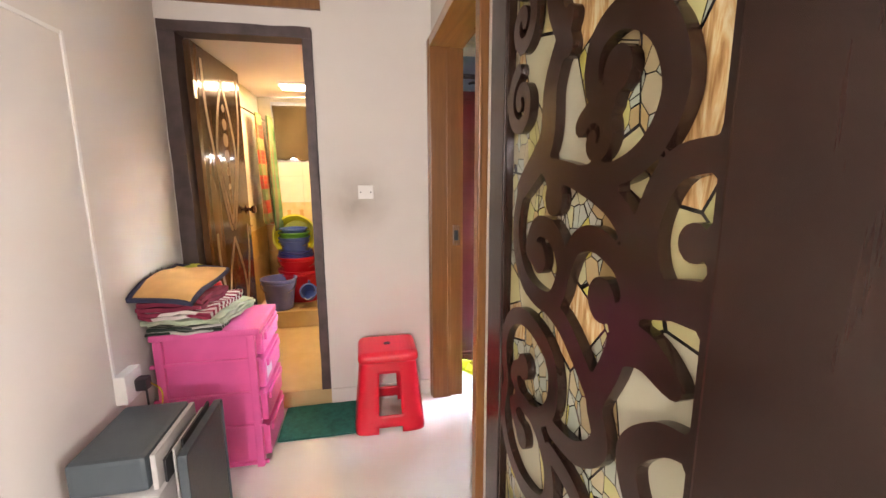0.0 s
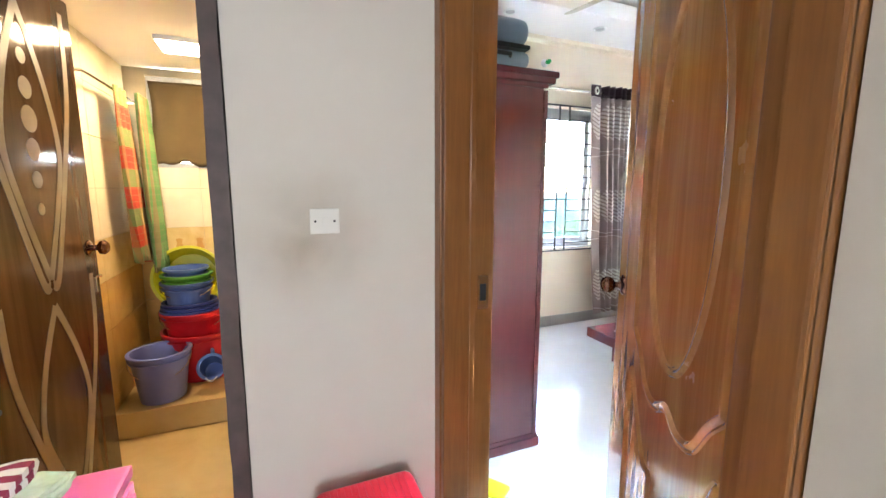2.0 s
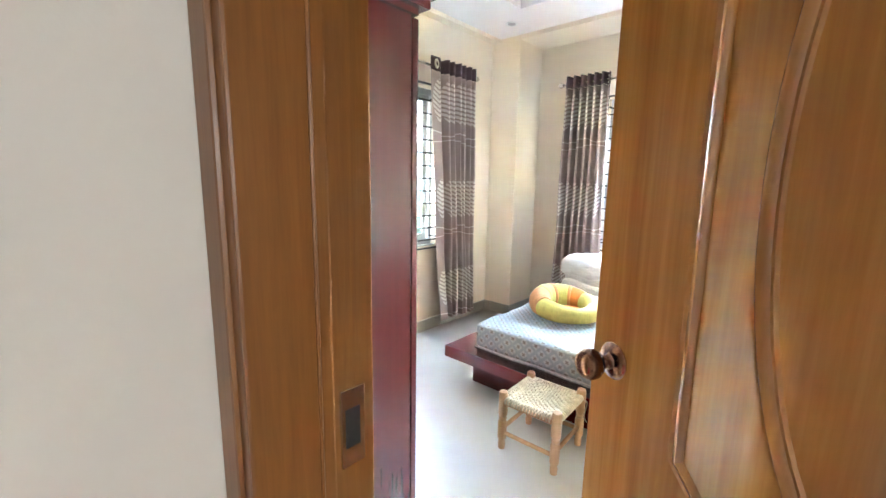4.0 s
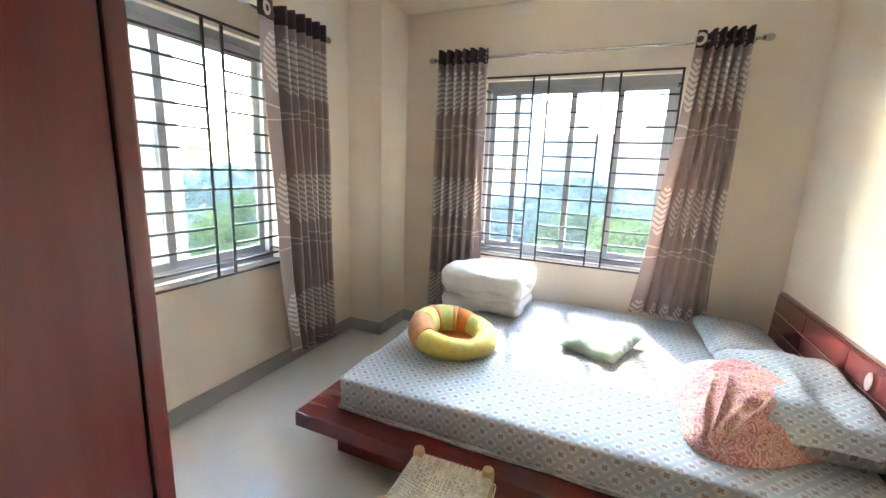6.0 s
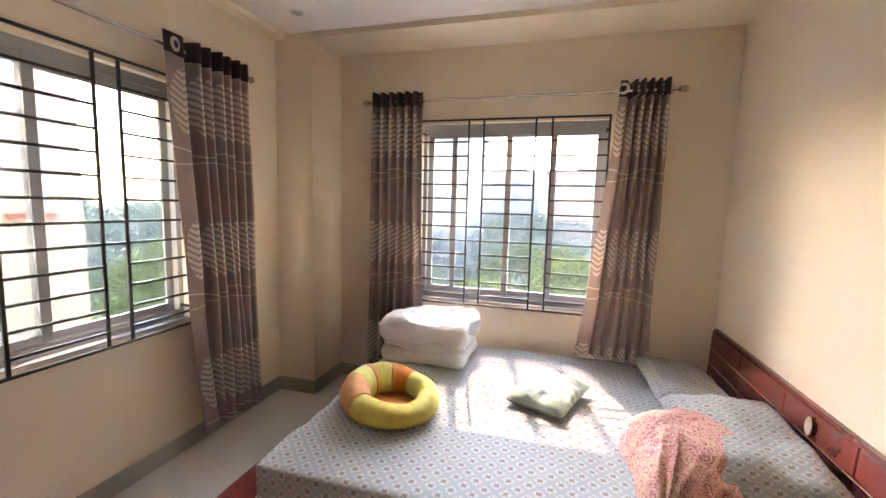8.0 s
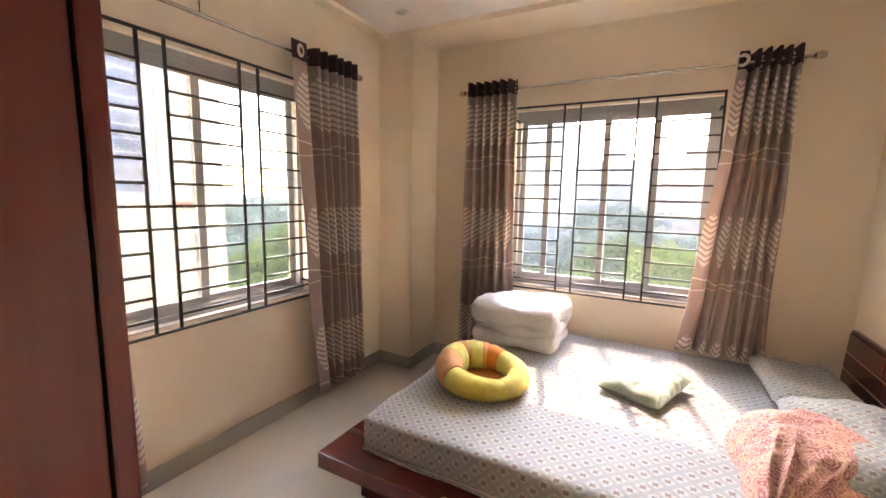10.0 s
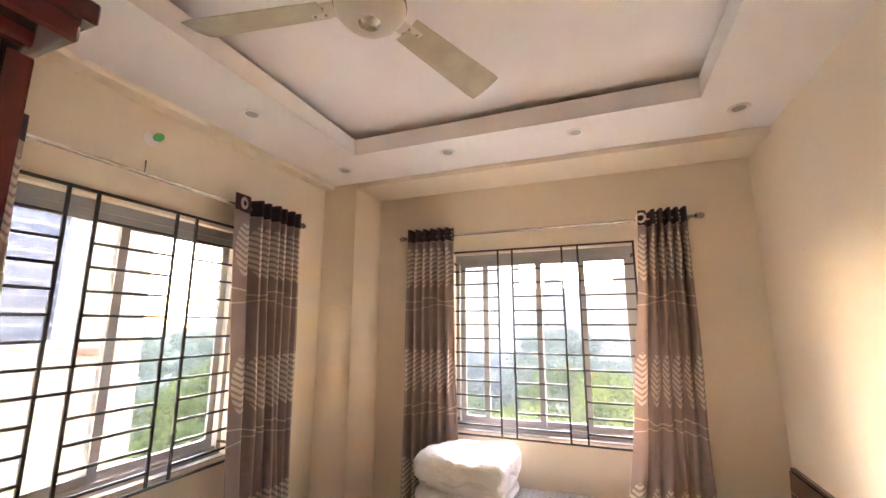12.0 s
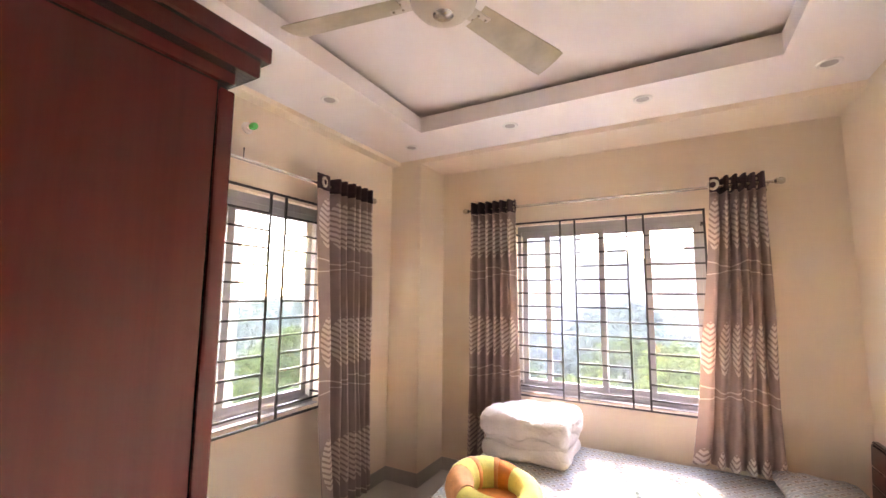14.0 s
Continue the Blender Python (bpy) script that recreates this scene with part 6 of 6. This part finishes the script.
for i in range(nw):
    x = -0.122 + 0.244 * i / (nw - 1)
    pts, pts2 = [], []
    for j in range(25):
        y = -0.145 + 0.29 * j / 24
        sag = -0.028 * (1 - (y / 0.145) ** 2) * (1 - (x / 0.16) ** 2)
        up = 0.004 * math.sin(math.pi * (j * nw / 24 + i))
        pts.append((x, y, 0.284 + sag + up))
        pts2.append((y, x, 0.284 + sag - up))
    part("seat_strand", tube(pts, 0.0062, None, 5), M["cord"], cstool, "woven jute strand", smooth=True)
    part("seat_strand", tube(pts2, 0.0062, None, 5), M["cord"], cstool, "woven jute strand", smooth=True)
for s in (-1, 1):
    wrap = bmesh.new()
    for i in range(16):
        u = -0.12 + 0.016 * i
        for axis in (0, 1):
            c = Vector((u, s * 0.145, 0.275)) if axis == 0 else Vector((s * 0.145, u, 0.272))
            ring = []
            for k in range(11):
                a = 2 * math.pi * k / 10
                ring.append(c + (Vector((0.001 * k, math.cos(a) * 0.017, math.sin(a) * 0.017)) if axis == 0 else Vector((math.cos(a) * 0.017, 0.001 * k, math.sin(a) * 0.017))))
            tube(ring, 0.0055, wrap, 5)
    part("edge_wrap", wrap, M["cord"], cstool, "jute cord wound round the rail", smooth=True)
part("loose_cord", tube(curve((0.12, -0.15, 0.27), (0.15, -0.175, 0.25), (0.14, -0.17, 0.18), (0.15, -0.18, 0.14)), 0.003, sides=6), M["cord"], cstool, "frayed loose cord end", smooth=True)

# ---- lime slipper by the wardrobe ----
slip = thing("slipper", (1.36, 3.03, 0), "lime-yellow plastic slipper on the floor by the wardrobe", "slipper", rz=35)
part("sole", soft_box(-0.05, -0.12, 0, 0.05, 0.12, 0.022, 0.010, 10, 0.0), M["yellow_p"], slip, smooth=True)
bm = bmesh.new()
rows_ = []
for j in range(6):
    y = 0.0 + 0.085 * j / 5
    rows_.append([bm.verts.new((0.05 * math.cos(a), y, 0.018 + (0.05 - 0.004 * j) * math.sin(a))) for a in (math.pi * k / 10 for k in range(11))])
for p, q in zip(rows_, rows_[1:]):
    for k in range(10):
        bm.faces.new((p[k], p[k + 1], q[k + 1], q[k]))
st = part("strap", bm, M["yellow_p"], slip, smooth=True)
st.modifiers.new("thickness", "SOLIDIFY").thickness = 0.004

# faint scuffs on the bedroom wall
M["scuff"] = plain("grey_scuff", (0.80, 0.71, 0.59), 0.8, var=0.2)
for x, z, w, a in ((3.60, 1.93, 0.04, -25), (4.17, 1.94, 0.02, -20)):
    bm = box(-w, 0, -0.004, w, 0.001, 0.004)
    bmesh.ops.transform(bm, matrix=pose(x, SOUTH, z, 0, a, 0), verts=bm.verts)
    tagged(part("wall_scuff", bm, M["scuff"]), "faint scuff mark on the wall", "scuff", kind="structure")

# ---- outside ----
GROUND = -9.0
M["ground"] = plain("dry_ground", (0.16, 0.16, 0.10), 0.95, var=0.35, scale=0.2)
bm = bmesh.new()
bmesh.ops.create_grid(bm, x_segments=8, y_segments=8, size=1500, matrix=Matrix.Translation((0, 0, GROUND)))
structure("ground", bm, M["ground"], "dry open ground between the trees", "ground")


def leaf_material(name, dark, light, back):
    n = Nodes(name, 0.85, spec=0.08)
    info = n.put("NewGeometry")
    n.color(n.ramp(info.outputs["Random Per Island"], (0.0, dark), (0.6, light), (1.0, back)))
    tr = n.put("BsdfTranslucent", Color=(*light, 1))
    ms = n.put("MixShader", Fac=0.35)
    out = n.t.nodes["Material Output"]
    n.t.links.new(n.b.outputs[0], ms.inputs[1])
    n.t.links.new(tr.outputs[0], ms.inputs[2])
    n.t.links.new(ms.outputs[0], out.inputs[0])
    return n.m


M["leaf_a"] = leaf_material("mango_leaf", (0.030, 0.056, 0.020), (0.060, 0.092, 0.028), (0.09, 0.11, 0.034))
M["leaf_b"] = leaf_material("bright_leaf", (0.052, 0.084, 0.022), (0.105, 0.140, 0.032), (0.155, 0.155, 0.040))
# far leaves are paler and bluer: distance haze put into the colour
M["leaf_hazed"] = leaf_material("hazed_far_leaf", (0.062, 0.092, 0.078), (0.076, 0.106, 0.086), (0.090, 0.118, 0.090))
M["bark"] = plain("grey_bark", (0.14, 0.11, 0.085), 0.9, var=0.4, scale=5, bump=0.6)
M["blossom"] = plain("orange_blossom", (0.60, 0.16, 0.05), 0.7)


def leaves(bm, centre, radius, count, size, rng, flat=0.7):
    """Scatter small pointed leaves through an uneven clump."""
    for _ in range(count):
        d = Vector((rng.gauss(0, 1), rng.gauss(0, 1), rng.gauss(0, 1))).normalized()
        p = Vector(centre) + Vector((d.x, d.y, d.z * flat)) * radius * (0.45 + 0.6 * rng.random() ** 0.6)
        a = Vector((rng.uniform(-1, 1), rng.uniform(-1, 1), rng.uniform(-0.7, 0.3))).normalized()
        s = a.orthogonal().normalized()
        s.rotate(Matrix.Rotation(rng.uniform(-1.2, 1.2), 3, a))
        l = size * rng.uniform(0.7, 1.3)
        q = [p, p + a * l * 0.45 + s * l * 0.24, p + a * l, p + a * l * 0.45 - s * l * 0.24]
        bm.faces.new([bm.verts.new(v) for v in q])


def tree(x, y, top, spread, seed, material, label, clumps=26, per=150, size=0.2, flower=False):
    rng = random.Random(seed)
    root = thing("tree", (x, y, GROUND), label, "tree", "trees outside the windows")
    h = top - GROUND
    bm = tube([(0, 0, 0), (0.1, 0.05, h * 0.25), (0.0, 0.12, h * 0.5), (0.12, 0.0, h * 0.72)], [0.22, 0.17, 0.13, 0.07], sides=9)
    crown = bmesh.new()
    ends = []
    for k in range(clumps):
        a, r = rng.uniform(0, 2 * math.pi), spread * rng.random() ** 0.55
        z = h - 0.55 - (r / spread) ** 2 * h * 0.16 - rng.random() ** 1.6 * h * 0.22
        ends.append((r * math.cos(a), r * math.sin(a), z))
    for k, e in enumerate(ends):
        if k % 3 == 0:
            s = h * rng.uniform(0.4, 0.66)
            tube([(0.05, 0.05, s), (e[0] * 0.45, e[1] * 0.45, (s + e[2]) / 2 + 0.2), e], [0.065, 0.04, 0.014], bm, 6)
        leaves(crown, e, rng.uniform(0.55, 1.05) * spread * 0.34, per, size, rng)
    part("trunk", bm, M["bark"], root, smooth=True)
    part("crown", crown, material, root, "crown of small leaves with gaps")
    if flower:
        fb = bmesh.new()
        for e in ends[::4]:
            leaves(fb, (e[0], e[1], e[2] + 0.2), 0.35, 14, 0.14, rng)
        part("blossom", fb, M["blossom"], root, "orange blossom clusters")
    return root


NEAR = "leafy green tree outside the window"
tree(13.0, 1.6, 1.1, 2.1, 1, M["leaf_b"], "tall bright-green tree with orange blossom", 30, 170, 0.17, True)
tree(15.5, 5.0, -0.4, 2.6, 2, M["leaf_b"], NEAR, 30, 150, 0.2)
tree(18.0, 8.8, -0.9, 2.8, 3, M["leaf_a"], NEAR, 28, 140, 0.22)
tree(21.0, 3.4, 0.2, 2.8, 4, M["leaf_a"], NEAR, 28, 140, 0.24)
tree(19.0, 13.5, -1.2, 2.8, 5, M["leaf_b"], NEAR, 26, 140, 0.24)
tree(9.6, 13.2, -1.6, 2.4, 6, M["leaf_b"], NEAR, 28, 150, 0.19)
tree(12.5, 16.5, -0.6, 2.8, 7, M["leaf_a"], NEAR, 28, 150, 0.22)
tree(16.5, 19.5, 0.2, 3.0, 8, M["leaf_a"], NEAR, 26, 140, 0.25)

rng = random.Random(21)
bm = bmesh.new()
for k in range(360):
    d = rng.uniform(24, 95)
    a = radians(rng.uniform(-14, 78))
    h = rng.uniform(-5.5, -1.6) + (d - 22) * 0.030
    p = (d * math.cos(a) + 2, d * math.sin(a) + 3, h)
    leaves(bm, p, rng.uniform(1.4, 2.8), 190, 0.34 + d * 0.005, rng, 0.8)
tagged(part("far_trees", bm, M["leaf_hazed"]), "belt of distant trees, haze put into their pale green", "trees", kind="stuff")

M["cream_render"] = painted_wall("cream_outside_render", (0.36, 0.31, 0.24))
M["white_trim"] = plain("white_window_trim", (0.42, 0.43, 0.45), 0.5)
M["dark_glass"] = plain("dark_window_glass", (0.10, 0.13, 0.17), 0.08, var=0.3, scale=2)
nb = thing("neighbour_house", (0, 7.0, GROUND), "cream rendered neighbouring house with a barred window", "house")
bm = pierced("y", 0, 0.2, -4.0, 4.43, 0, 18.0, [(2.55, 3.78, 10.42, 11.75), (2.55, 3.78, 7.3, 8.7)])
box(4.23, 0.2, 0, 4.43, 9, 18.0, bm=bm)
part("wall", bm, M["cream_render"], nb)
part("roof", box(-4.2, -0.2, 18.0, 4.63, 9.2, 18.2), M["cream_render"], nb)
part("drip_band", box(3.86, -0.03, 10.30, 4.20, 0.0, 10.34), plain("red_brown_paint", (0.28, 0.06, 0.04), 0.7), nb, "short red-brown drip band")
for z0, z1 in ((10.42, 11.75), (7.3, 8.7)):
    w = part("window", box(2.55, 0.10, z0, 3.78, 0.12, z1), M["dark_glass"], nb, "sliding window with white frame and bars")
    bm = box(2.50, -0.02, z0 - 0.06, 3.83, 0.06, z0)
    box(2.50, -0.02, z1, 3.83, 0.06, z1 + 0.05, bm=bm)
    for x in (2.50, 3.12, 3.72):
        box(x, 0.03, z0, x + 0.08, 0.09, z1, bm=bm)
    part("frame", bm, M["white_trim"], w)
    bm = bmesh.new()
    for k in range(1, 11):
        z = z0 + (z1 - z0) * k / 11
        box(2.55, 0.0, z, 3.78, 0.012, z + 0.012, bm=bm)
    part("bars", bm, M["white_trim"], w)


# unseen wall added to keep south-east skylight off the bedroom's north wall
structure("sky_block_wall", box(8.0, -3.2, GROUND, 26.0, -2.6, 9.0), M["cream_render"], "unseen wall added to cut off the south-east sky", "wall")


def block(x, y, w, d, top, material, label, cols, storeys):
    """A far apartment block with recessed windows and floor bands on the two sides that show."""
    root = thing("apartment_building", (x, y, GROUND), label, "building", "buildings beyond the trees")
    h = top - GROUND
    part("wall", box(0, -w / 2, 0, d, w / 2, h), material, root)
    part("roof", box(-0.2, -w / 2 - 0.2, h, d + 0.2, w / 2 + 0.2, h + 0.35), material, root)
    part("stair_head", box(d * 0.3, -w * 0.2, h + 0.35, d * 0.7, w * 0.1, h + 2.6), material, root)
    sh = h / storeys
    for s in range(storeys):
        part("floor_band", box(-0.12, -w / 2 - 0.12, s * sh - 0.1, 0.0, w / 2 + 0.12, s * sh + 0.15), M["white_trim"], root)
        for c in range(cols):
            u = -w / 2 + w * (c + 0.5) / cols
            part("window", box(-0.06, u - w / cols * 0.28, s * sh + sh * 0.34, 0.02, u + w / cols * 0.28, s * sh + sh * 0.8), M["dark_glass"], root)


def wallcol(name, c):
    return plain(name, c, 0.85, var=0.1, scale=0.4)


# the bluish wall colours below have the haze of distance mixed in
block(38, 15.5, 9, 10, 8.4, wallcol("hazed_blue_render", (0.15, 0.18, 0.21)), "apartment block beyond the trees, haze put into its pale blue-grey", 5, 6)
block(78, 11.5, 10, 12, 7.6, wallcol("hazed_grey_render", (0.12, 0.14, 0.17)), "grey apartment block in the distance, its colour tinted for haze", 5, 5)
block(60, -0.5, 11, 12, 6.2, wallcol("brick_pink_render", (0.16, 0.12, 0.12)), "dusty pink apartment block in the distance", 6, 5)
block(70, 42, 14, 12, 8.0, wallcol("hazed_blue_grey_render", (0.12, 0.15, 0.19)), "apartment block in the distance, haze put into its blue-grey", 6, 5)
block(62, 60, 12, 12, 8.5, wallcol("hazed_grey_render_far", (0.14, 0.16, 0.18)), "grey apartment block in the distance, its colour tinted for haze", 5, 5)
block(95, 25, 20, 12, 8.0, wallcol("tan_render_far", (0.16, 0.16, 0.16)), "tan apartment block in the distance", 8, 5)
